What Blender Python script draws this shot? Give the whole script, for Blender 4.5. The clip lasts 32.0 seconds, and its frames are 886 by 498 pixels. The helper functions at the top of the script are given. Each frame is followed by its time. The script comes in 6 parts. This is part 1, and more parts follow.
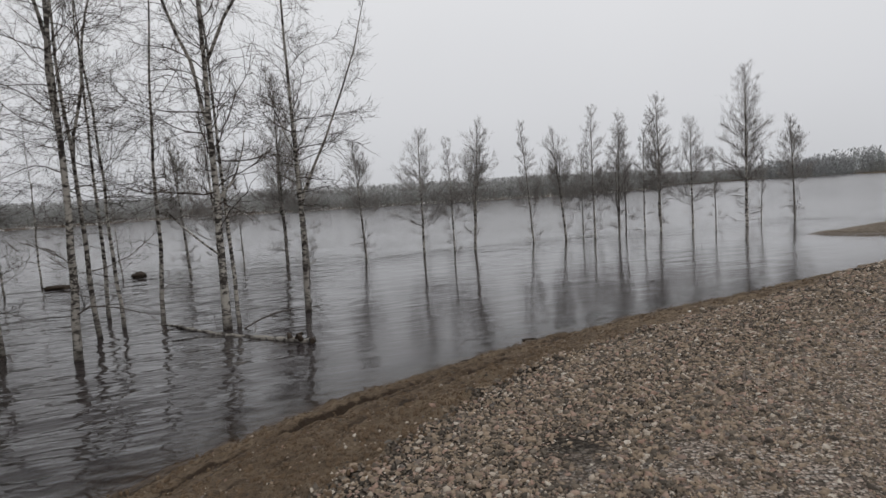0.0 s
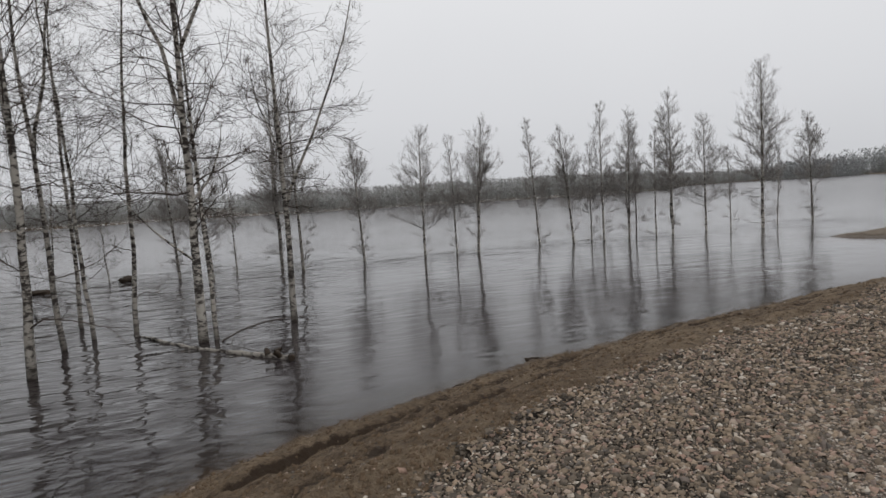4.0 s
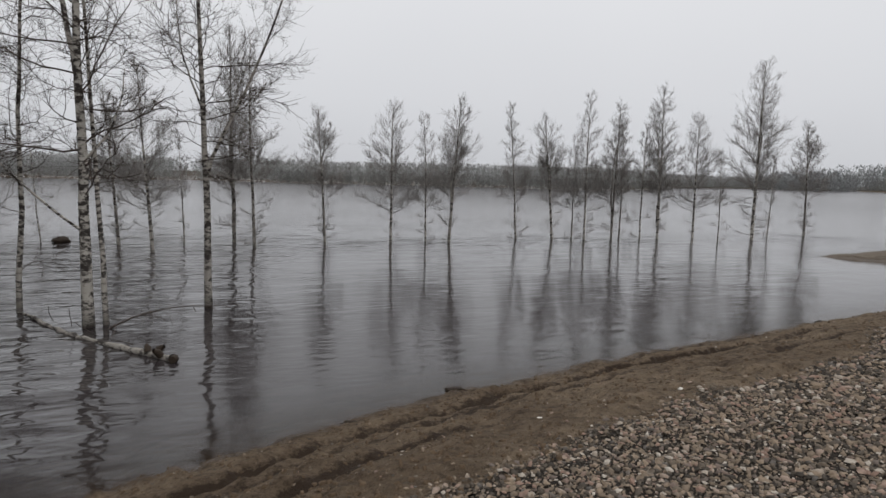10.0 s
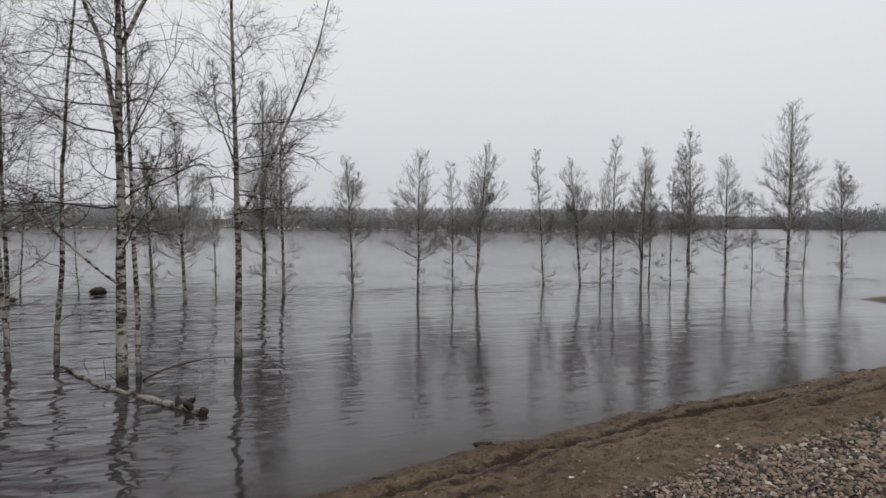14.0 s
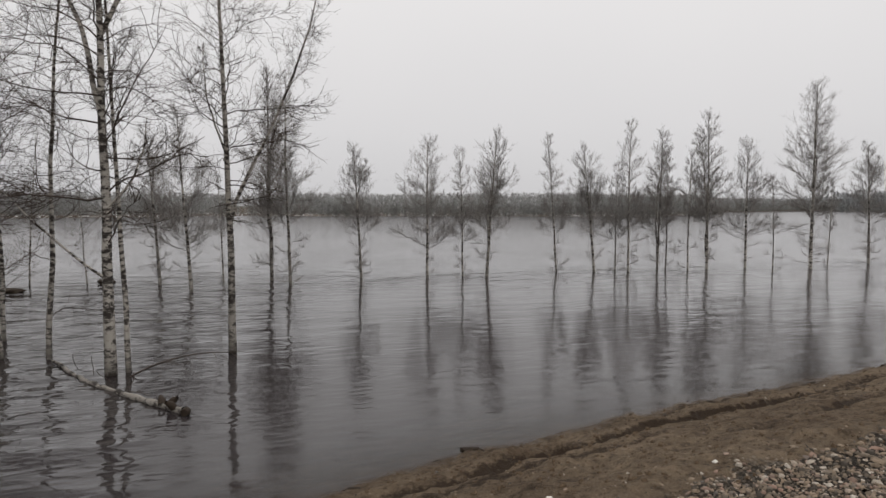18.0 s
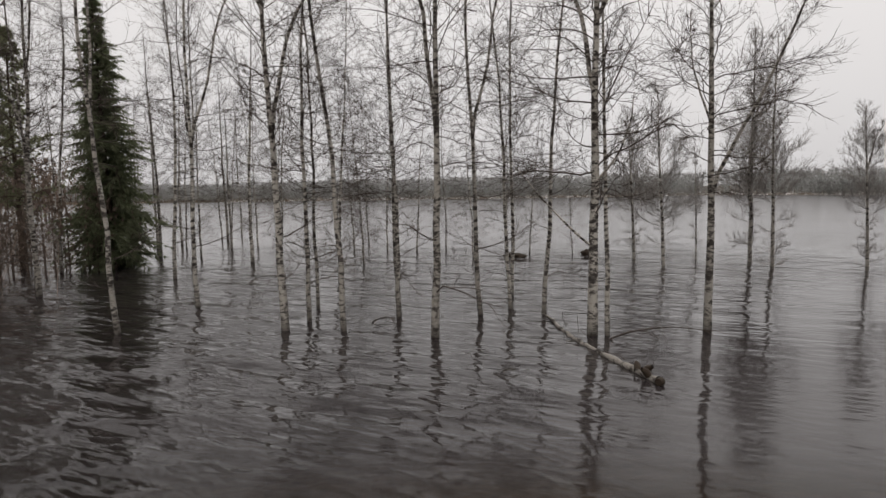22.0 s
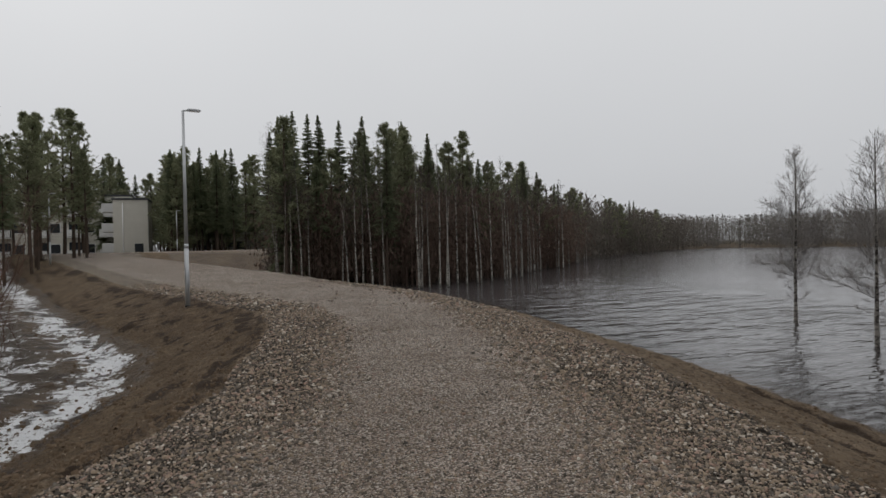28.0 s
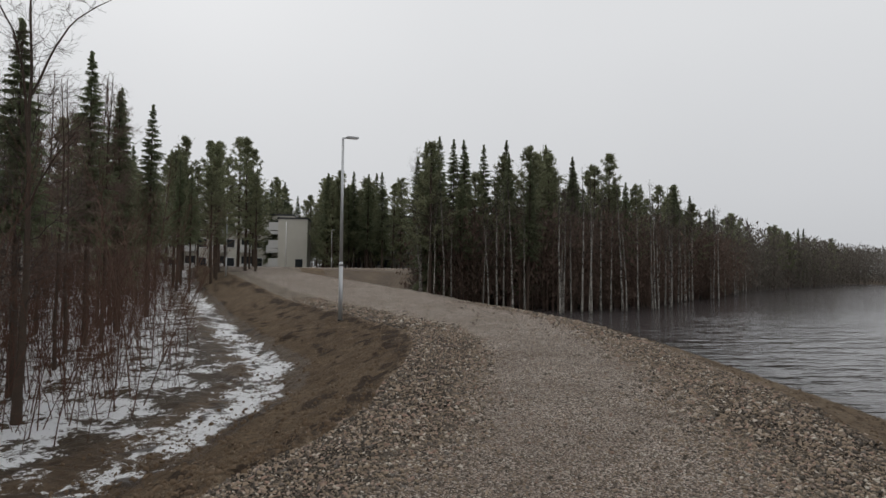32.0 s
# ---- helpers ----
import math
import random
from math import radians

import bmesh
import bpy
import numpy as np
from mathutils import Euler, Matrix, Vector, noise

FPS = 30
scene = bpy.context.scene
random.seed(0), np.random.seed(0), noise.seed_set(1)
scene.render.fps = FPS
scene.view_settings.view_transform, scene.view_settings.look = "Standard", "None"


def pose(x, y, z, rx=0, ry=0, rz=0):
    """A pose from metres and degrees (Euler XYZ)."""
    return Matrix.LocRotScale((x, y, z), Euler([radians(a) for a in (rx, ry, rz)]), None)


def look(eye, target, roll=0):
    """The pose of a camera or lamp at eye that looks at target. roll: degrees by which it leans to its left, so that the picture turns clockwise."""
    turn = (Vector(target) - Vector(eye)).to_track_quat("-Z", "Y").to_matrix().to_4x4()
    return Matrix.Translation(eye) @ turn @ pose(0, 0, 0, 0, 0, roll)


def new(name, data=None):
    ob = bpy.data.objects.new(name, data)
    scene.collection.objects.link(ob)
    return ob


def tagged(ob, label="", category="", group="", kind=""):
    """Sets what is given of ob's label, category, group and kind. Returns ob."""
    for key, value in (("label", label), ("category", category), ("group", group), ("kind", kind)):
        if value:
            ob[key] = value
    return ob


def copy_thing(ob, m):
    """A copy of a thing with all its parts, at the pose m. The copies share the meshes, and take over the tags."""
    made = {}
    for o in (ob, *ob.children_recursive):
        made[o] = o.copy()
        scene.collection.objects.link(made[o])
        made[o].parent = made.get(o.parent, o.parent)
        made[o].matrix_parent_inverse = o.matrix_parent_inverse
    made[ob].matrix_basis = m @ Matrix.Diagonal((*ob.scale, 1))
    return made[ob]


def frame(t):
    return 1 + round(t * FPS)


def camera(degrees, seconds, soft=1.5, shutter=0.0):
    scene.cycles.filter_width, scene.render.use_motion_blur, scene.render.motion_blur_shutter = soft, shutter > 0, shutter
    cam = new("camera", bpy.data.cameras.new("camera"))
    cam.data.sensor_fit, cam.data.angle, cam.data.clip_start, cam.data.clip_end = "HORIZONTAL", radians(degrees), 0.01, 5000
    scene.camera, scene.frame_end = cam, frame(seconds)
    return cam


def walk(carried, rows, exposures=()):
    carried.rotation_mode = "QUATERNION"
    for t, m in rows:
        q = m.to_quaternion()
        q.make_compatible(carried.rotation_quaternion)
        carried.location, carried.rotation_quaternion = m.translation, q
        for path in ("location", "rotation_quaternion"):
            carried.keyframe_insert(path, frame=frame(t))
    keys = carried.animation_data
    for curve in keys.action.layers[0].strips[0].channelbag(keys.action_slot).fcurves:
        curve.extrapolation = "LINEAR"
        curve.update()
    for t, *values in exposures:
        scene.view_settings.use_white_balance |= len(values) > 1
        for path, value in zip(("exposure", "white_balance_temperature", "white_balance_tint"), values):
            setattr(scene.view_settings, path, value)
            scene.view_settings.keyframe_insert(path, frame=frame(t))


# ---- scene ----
cam = camera(72.6, 32.0)
PATH = [
    (0, (-0.647, -2.661, 2.589), (-0.566, -0.672, 2.406), -3.4),
    (0.5, (-0.64, -2.391, 2.561), (-0.398, -0.413, 2.386), -1.0),
    (1, (-0.907, -2.298, 2.493), (-0.273, -0.412, 2.282), -1.1),
    (1.5, (-0.852, -2.179, 2.501), (-0.355, -0.249, 2.334), -3.1),
    (2, (-0.759, -2.023, 2.483), (-0.608, -0.044, 2.243), -4.0),
    (2.5, (-0.687, -1.857, 2.489), (-0.426, 0.117, 2.298), -1.5),
    (3, (-0.611, -1.761, 2.538), (-0.193, 0.175, 2.259), -2.9),
    (3.5, (-0.486, -1.681, 2.553), (-0.448, 0.309, 2.358), -3.0),
    (5.5, (-0.165, -0.856, 2.631), (0.311, 1.079, 2.463), -3.0),
    (6, (-0.048, -0.719, 2.648), (0.772, 1.105, 2.588), -0.2),
    (6.5, (-0.003, -0.633, 2.652), (1.042, 1.07, 2.546), -1.0),
    (7, (0.067, -0.535, 2.615), (0.917, 1.27, 2.482), -0.2),
    (7.5, (0.203, -0.407, 2.587), (0.874, 1.463, 2.356), -0.2),
    (8, (0.28, -0.276, 2.567), (1.141, 1.516, 2.35), -1.8),
    (8.5, (0.343, -0.198, 2.571), (1.005, 1.671, 2.311), -1.5),
    (9, (0.54, -0.018, 2.631), (0.791, 1.942, 2.32), -1.2),
    (9.5, (0.582, 0.064, 2.607), (0.941, 2.019, 2.388), 1.6),
    (10, (0.584, 0.152, 2.612), (0.675, 2.136, 2.373), 1.4),
    (10.5, (0.537, 0.21, 2.615), (0.426, 2.187, 2.336), -0.7),
    (11, (0.563, 0.183, 2.631), (0.416, 2.154, 2.325), -1.0),
    (11.5, (0.549, 0.199, 2.588), (0.421, 2.174, 2.302), -1.7),
    (12, (0.591, 0.149, 2.62), (0.481, 2.131, 2.375), -1.0),
    (12.5, (0.603, 0.13, 2.62), (0.533, 2.112, 2.363), -0.9),
    (13, (0.554, 0.157, 2.683), (0.481, 2.141, 2.448), -0.4),
    (13.5, (0.566, 0.141, 2.657), (0.473, 2.132, 2.492), -0.4),
    (14, (0.59, 0.133, 2.702), (0.588, 2.131, 2.608), 0.5),
    (14.5, (0.695, 0.184, 2.675), (0.734, 2.183, 2.627), 0.3),
    (15, (0.767, 0.27, 2.649), (0.93, 2.259, 2.51), -1.5),
    (15.5, (0.767, 0.327, 2.625), (1.013, 2.306, 2.481), -0.6),
    (17.5, (1.102, 0.476, 2.776), (1.138, 2.471, 2.651), -0.5),
    (18, (0.988, 0.59, 2.771), (0.921, 2.584, 2.628), -0.0),
    (18.5, (0.884, 0.627, 2.721), (0.721, 2.617, 2.606), 0.3),
    (19, (0.84, 0.65, 2.649), (0.546, 2.625, 2.54), 0.2),
    (19.5, (0.842, 0.634, 2.712), (0.45, 2.591, 2.586), -0.1),
    (20, (0.761, 0.655, 2.699), (0.299, 2.595, 2.552), -0.1),
    (20.5, (0.695, 0.687, 2.688), (0.105, 2.592, 2.548), -0.4),
    (21, (0.687, 0.687, 2.66), (-0.073, 2.53, 2.498), -1.1),
    (21.5, (0.696, 0.728, 2.658), (-0.307, 2.45, 2.485), 0.4),
    (22, (0.745, 0.726, 2.633), (-0.65, 2.146, 2.438), -1.0),
    (22.5, (0.683, 0.641, 2.578), (-0.871, 1.89, 2.421), -1.1),
    (23, (0.559, 0.539, 2.565), (-1.201, 1.488, 2.488), -1.8),
    (23.5, (0.459, 0.167, 2.597), (-1.451, 0.757, 2.524), -1.1),
    (24, (0.455, 0.043, 2.642), (-1.531, 0.241, 2.514), 0.2),
    (24.5, (0.518, 0.046, 2.667), (-1.474, -0.034, 2.514), 0.8),
    (26.5, (0.637, -0.16, 2.799), (-0.853, -1.489, 2.687), -1.3),
    (27, (0.609, -0.165, 2.81), (-0.531, -1.805, 2.7), -0.4),
    (27.5, (0.602, -0.162, 2.856), (-0.033, -2.058, 2.796), -0.8),
    (28, (0.663, -0.122, 2.825), (0.361, -2.099, 2.818), -1.4),
    (28.5, (0.815, -0.139, 2.869), (0.838, -2.138, 2.828), -2.2),
    (29, (0.915, -0.131, 2.883), (1.19, -2.112, 2.869), -0.6),
    (29.5, (0.961, -0.232, 2.887), (1.532, -2.149, 2.912), -0.0),
    (30, (0.967, -0.226, 2.893), (1.578, -2.128, 2.981), 1.1),
    (30.5, (0.949, -0.205, 2.888), (1.506, -2.122, 3.008), 0.9),
    (31, (0.939, -0.13, 2.875), (1.425, -2.067, 2.983), 1.4),
    (31.5, (0.84, -0.074, 2.881), (1.219, -2.035, 2.992), 0.9),
    (32, (0.747, -0.152, 2.862), (0.906, -2.144, 2.933), 0.6),
]
walk(cam, [(t, look(eye, target, roll)) for t, eye, target, roll in PATH],
     [(0.0, 0.0, 6500, 11), (3.0, 0.06, 6500, 11), (6.0, 0.0, 6550, 10), (10.0, 0.04, 6470, 11), (14.0, 0.05, 6450, 11), (15.5, 0.0, 6600, 12), (17.5, 0.05, 6720, 12), (22.0, 0.12, 6870, 13), (24.5, 0.28, 7050, 14), (27.0, 0.14, 6550, 12), (28.0, -0.2, 6500, 10), (28.8, -0.13, 6500, 10), (30.0, -0.1, 6500, 10), (32.0, -0.1, 6500, 10)])

# ---- world and light ----
world = bpy.data.worlds.new("overcast_sky")
scene.world = world
world.use_nodes = True
wn, wl = world.node_tree.nodes, world.node_tree.links
wn.clear()
w_out, w_bg = wn.new("ShaderNodeOutputWorld"), wn.new("ShaderNodeBackground")
w_sky, w_sat, w_mix, w_gain = wn.new("ShaderNodeTexSky"), wn.new("ShaderNodeHueSaturation"), wn.new("ShaderNodeMix"), wn.new("ShaderNodeVectorMath")
w_sky.sky_type, w_sky.sun_disc = "NISHITA", False
w_sky.sun_elevation, w_sky.sun_rotation = radians(38), radians(150)
w_sky.air_density, w_sky.dust_density = 1.0, 4.0
w_sat.inputs["Saturation"].default_value = 0.12
w_gain.operation = "SCALE"
w_gain.inputs["Scale"].default_value = 0.10
w_mix.data_type = "RGBA"
w_mix.inputs[0].default_value = 0.965
w_way, w_up, w_ramp, w_cloud, w_tone = wn.new("ShaderNodeTexCoord"), wn.new("ShaderNodeSeparateXYZ"), wn.new("ShaderNodeValToRGB"), wn.new("ShaderNodeTexNoise"), wn.new("ShaderNodeMix")
el = w_ramp.color_ramp.elements
el.new(0.12), el.new(0.35)
for e, (p, c) in zip(el, ((0.0, (0.575, 0.588, 0.61)), (0.12, (0.66, 0.673, 0.695)), (0.35, (0.77, 0.782, 0.80)), (1.0, (0.95, 0.96, 0.97)))):
    e.position, e.color = p, (*c, 1)
w_cloud.inputs["Scale"].default_value, w_cloud.inputs["Detail"].default_value = 2.2, 4.0
w_tone.data_type, w_tone.blend_type = "RGBA", "SOFT_LIGHT"
w_tone.inputs[0].default_value = 0.14
wl.new(w_way.outputs["Generated"], w_up.inputs[0])
wl.new(w_way.outputs["Generated"], w_cloud.inputs["Vector"])
wl.new(w_up.outputs[2], w_ramp.inputs[0])
wl.new(w_ramp.outputs[0], w_tone.inputs[6])
wl.new(w_cloud.outputs["Fac"], w_tone.inputs[7])
wl.new(w_tone.outputs[2], w_mix.inputs[7])
wl.new(w_sky.outputs[0], w_sat.inputs["Color"])
wl.new(w_sat.outputs[0], w_gain.inputs[0])
wl.new(w_gain.outputs[0], w_mix.inputs[6])
wl.new(w_mix.outputs[2], w_bg.inputs[0])
w_bg.inputs[1].default_value = 1.0
wl.new(w_bg.outputs[0], w_out.inputs[0])
sun = new("sun", bpy.data.lights.new("sun", "SUN"))
sun.data.energy, sun.data.angle, sun.data.color = 0.5, radians(40), (1.0, 0.97, 0.93)
sun.matrix_world = look((0, 0, 60), (-18, 34, 0))



# ---- materials ----
class Mat:
    """A node material with short calls."""

    def __init__(self, name, rough=0.8, spec=0.3):
        self.m = bpy.data.materials.new(name)
        self.m.use_nodes = True
        self.n, self.l = self.m.node_tree.nodes, self.m.node_tree.links
        self.b = self.n["Principled BSDF"]
        self.b.inputs["Roughness"].default_value = rough
        self.b.inputs["Specular IOR Level"].default_value = spec

    def add(self, kind, **kw):
        nd = self.n.new("ShaderNode" + kind)
        for key, v in kw.items():
            nd.inputs[key.replace("_", " ")].default_value = v
        return nd

    def put(self, a, b):
        self.l.new(a, b)
        return self

    def coord(self, which="Object", scale=(1, 1, 1)):
        t, m = self.add("TexCoord"), self.add("Mapping")
        m.inputs["Scale"].default_value = scale
        self.put(t.outputs[which], m.inputs[0])
        return m.outputs[0]

    def noise(self, vec, scale, detail=4.0, rough=0.6):
        nd = self.add("TexNoise", Scale=scale, Detail=detail, Roughness=rough)
        self.put(vec, nd.inputs["Vector"])
        return nd.outputs["Fac"]

    def voronoi(self, vec, scale, out="Distance"):
        nd = self.add("TexVoronoi", Scale=scale)
        self.put(vec, nd.inputs["Vector"])
        return nd.outputs[out]

    def ramp(self, fac, *stops):
        nd = self.n.new("ShaderNodeValToRGB")
        el = nd.color_ramp.elements
        while len(el) < len(stops):
            el.new(0.5)
        for e, (p, c) in zip(el, stops):
            e.position, e.color = p, (*c, 1) if len(c) == 3 else c
        self.put(fac, nd.inputs[0])
        return nd.outputs[0]

    def mix(self, fac, a, b, mode="MIX"):
        nd = self.n.new("ShaderNodeMix")
        nd.data_type, nd.blend_type = "RGBA", mode
        for sock, v in ((nd.inputs[0], fac), (nd.inputs[6], a), (nd.inputs[7], b)):
            if isinstance(v, (tuple, list)):
                sock.default_value = (*v, 1)
            elif isinstance(v, float):
                sock.default_value = v
            else:
                self.put(v, sock)
        return nd.outputs[2]

    def math(self, op, a, b=0.0, clamp=False):
        nd = self.n.new("ShaderNodeMath")
        nd.operation, nd.use_clamp = op, clamp
        for sock, v in ((nd.inputs[0], a), (nd.inputs[1], b)):
            if isinstance(v, (int, float)):
                sock.default_value = v
            else:
                self.put(v, sock)
        return nd.outputs[0]

    def attr(self, name):
        nd = self.n.new("ShaderNodeAttribute")
        nd.attribute_name = name
        return nd.outputs["Fac"]

    def rand(self):
        return self.n.new("ShaderNodeObjectInfo").outputs["Random"]

    def island(self):
        return self.n.new("ShaderNodeNewGeometry").outputs["Random Per Island"]

    def color(self, c):
        if isinstance(c, tuple):
            self.b.inputs["Base Color"].default_value = (*c, 1)
        else:
            self.put(c, self.b.inputs["Base Color"])
        return self

    def translucent(self, share):
        """Lets part of the light through thin needles and twigs."""
        tr, mx = self.n.new("ShaderNodeBsdfTranslucent"), self.n.new("ShaderNodeMixShader")
        mx.inputs[0].default_value = share
        src = self.b.inputs["Base Color"]
        if src.is_linked:
            self.put(src.links[0].from_socket, tr.inputs[0])
        self.put(self.b.outputs[0], mx.inputs[1]).put(tr.outputs[0], mx.inputs[2]).put(mx.outputs[0], self.n["Material Output"].inputs[0])
        return self

    def bump(self, height, strength=0.5, dist=0.02):
        nd = self.add("Bump", Strength=strength, Distance=dist)
        self.put(height, nd.inputs["Height"])
        self.put(nd.outputs[0], self.b.inputs["Normal"])
        return self


def ground_material():
    k = Mat("soil_and_gravel", 0.92, 0.2)
    v = k.coord("Object")
    big, mid, fine = k.noise(v, 0.55, 5), k.noise(v, 5.0, 6, 0.7), k.noise(v, 42.0, 4, 0.7)
    soil = k.mix(k.ramp(big, (0.35, (0, 0, 0)), (0.65, (1, 1, 1))), (0.165, 0.119, 0.079), (0.285, 0.215, 0.146))
    soil = k.mix(k.ramp(mid, (0.38, (0, 0, 0)), (0.62, (1, 1, 1))), k.mix(0.5, soil, (0.05, 0.034, 0.022)), soil)
    grit = k.voronoi(v, 16.0)
    soil = k.mix(k.ramp(grit, (0.05, (1, 1, 1)), (0.28, (0, 0, 0))), soil, k.mix(0.6, soil, (0.26, 0.21, 0.16)))
    soil = k.mix(k.ramp(k.noise(v, 14.0, 5, 0.8), (0.36, (1, 1, 1)), (0.5, (0, 0, 0))), soil, k.mix(0.65, soil, (0.035, 0.023, 0.014)))
    soil = k.mix(k.ramp(fine, (0.66, (0, 0, 0)), (0.74, (1, 1, 1))), soil, (0.24, 0.20, 0.16))
    humus = k.mix(k.ramp(k.noise(v, 2.4, 6, 0.7), (0.35, (0, 0, 0)), (0.65, (1, 1, 1))), (0.08, 0.054, 0.032), (0.20, 0.14, 0.082))
    humus = k.mix(k.ramp(k.noise(v, 17.0, 5, 0.8), (0.40, (1, 1, 1)), (0.55, (0, 0, 0))), humus, k.mix(0.6, humus, (0.03, 0.022, 0.016)))
    soil = k.mix(k.attr("topsoil"), soil, humus)
    soil = k.mix(k.attr("sand"), soil, k.mix(mid, (0.14, 0.116, 0.092), (0.30, 0.255, 0.205)))
    cell = k.voronoi(v, 34.0, "Color")
    sep = k.n.new("ShaderNodeSeparateColor")
    k.put(cell, sep.inputs[0])
    stone = k.ramp(sep.outputs[0], (0.0, (0.06, 0.051, 0.044)), (0.4, (0.28, 0.237, 0.19)), (0.7, (0.50, 0.395, 0.30)), (1.0, (0.86, 0.77, 0.66)))
    gap = k.voronoi(v, 34.0)
    stone = k.mix(0.10, stone, (0.085, 0.066, 0.052))
    # cell edges darkened: shade between the stones, put into the colour
    stone = k.mix(k.ramp(gap, (0.42, (0, 0, 0)), (0.72, (1, 1, 1))), stone, (0.05, 0.041, 0.033))
    small = k.n.new("ShaderNodeSeparateColor")
    k.put(k.voronoi(v, 50.0, "Color"), small.inputs[0])
    crushed = k.ramp(small.outputs[0], (0.0, (0.12, 0.10, 0.081)), (0.35, (0.425, 0.352, 0.298)), (0.65, (0.685, 0.556, 0.462)), (1.0, (0.86, 0.80, 0.725)))
    # shade in the gaps of the finer stones, likewise in the colour
    crushed = k.mix(k.ramp(k.voronoi(v, 50.0), (0.45, (0, 0, 0)), (0.75, (1, 1, 1))), crushed, (0.07, 0.057, 0.045))
    crushed = k.mix(k.ramp(big, (0.4, (0, 0, 0)), (0.6, (1, 1, 1))), crushed, k.mix(0.35, crushed, (0.15, 0.115, 0.088)))
    edge = k.math("MULTIPLY", k.math("SUBTRACT", mid, 0.5), 0.7)
    # near-black base under the laid stones paints in the shade of their gaps
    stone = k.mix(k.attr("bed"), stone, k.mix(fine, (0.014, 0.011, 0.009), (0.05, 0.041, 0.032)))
    g = k.math("ADD", k.attr("gravel"), edge, True)
    p = k.math("ADD", k.attr("track"), k.math("MULTIPLY", edge, 0.6), True)
    step = ((0.42, (0, 0, 0)), (0.58, (1, 1, 1)))
    col = k.mix(k.ramp(g, *step), soil, stone)
    speck = k.ramp(k.noise(v, 22.0, 5, 0.8), (0.36, (1, 1, 1)), (0.5, (0, 0, 0)))
    crushed = k.mix(k.math("MULTIPLY", speck, 0.3), crushed, (0.10, 0.08, 0.063))
    col = k.mix(k.ramp(k.math("ADD", p, k.math("MULTIPLY", k.math("SUBTRACT", k.noise(v, 9.0, 4, 0.7), 0.5), 0.9), True), (0.2, (0, 0, 0)), (0.8, (1, 1, 1))), col, crushed)
    litter = k.ramp(k.noise(v, 9.0, 6, 0.75), (0.3, (0.035, 0.026, 0.018)), (0.55, (0.10, 0.075, 0.05)), (0.75, (0.19, 0.155, 0.10)))
    col = k.mix(k.ramp(k.math("ADD", k.attr("litter"), edge, True), *step), col, litter)
    wet = k.ramp(k.math("ADD", k.attr("wet"), edge, True), *step)
    col = k.mix(wet, col, k.mix(1.0, col, (0.72, 0.68, 0.64), "MULTIPLY"))
    patch = k.noise(v, 1.15, 8, 0.75)
    sn = k.ramp(k.math("ADD", k.attr("snow"), k.math("MULTIPLY", k.math("SUBTRACT", k.math("ADD", k.math("MULTIPLY", patch, 0.60), k.math("MULTIPLY", k.noise(v, 4.0, 7, 0.8), 0.40)), 0.5), 3.0), True), (0.47, (0, 0, 0)), (0.53, (1, 1, 1)))
    col = k.mix(sn, col, k.mix(k.ramp(fine, (0.55, (0, 0, 0)), (0.75, (1, 1, 1))), (0.88, 0.89, 0.91), (0.62, 0.60, 0.57)))
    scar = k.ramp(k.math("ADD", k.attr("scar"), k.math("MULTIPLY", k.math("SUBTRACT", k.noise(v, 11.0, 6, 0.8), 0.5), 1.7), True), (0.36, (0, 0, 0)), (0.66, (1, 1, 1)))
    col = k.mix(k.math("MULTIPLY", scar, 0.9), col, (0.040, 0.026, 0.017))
    k.put(k.ramp(wet, (0.0, (0.93, 0.93, 0.93)), (1.0, (0.45, 0.45, 0.45))), k.b.inputs["Roughness"])
    h = k.math("ADD", k.math("ADD", k.math("MULTIPLY", mid, 1.2), k.math("MULTIPLY", fine, 0.5)), k.math("MULTIPLY", k.math("MULTIPLY", gap, -0.5), k.attr("gravel")))
    k.color(col).bump(h, 1.0, 0.11)
    return k.m


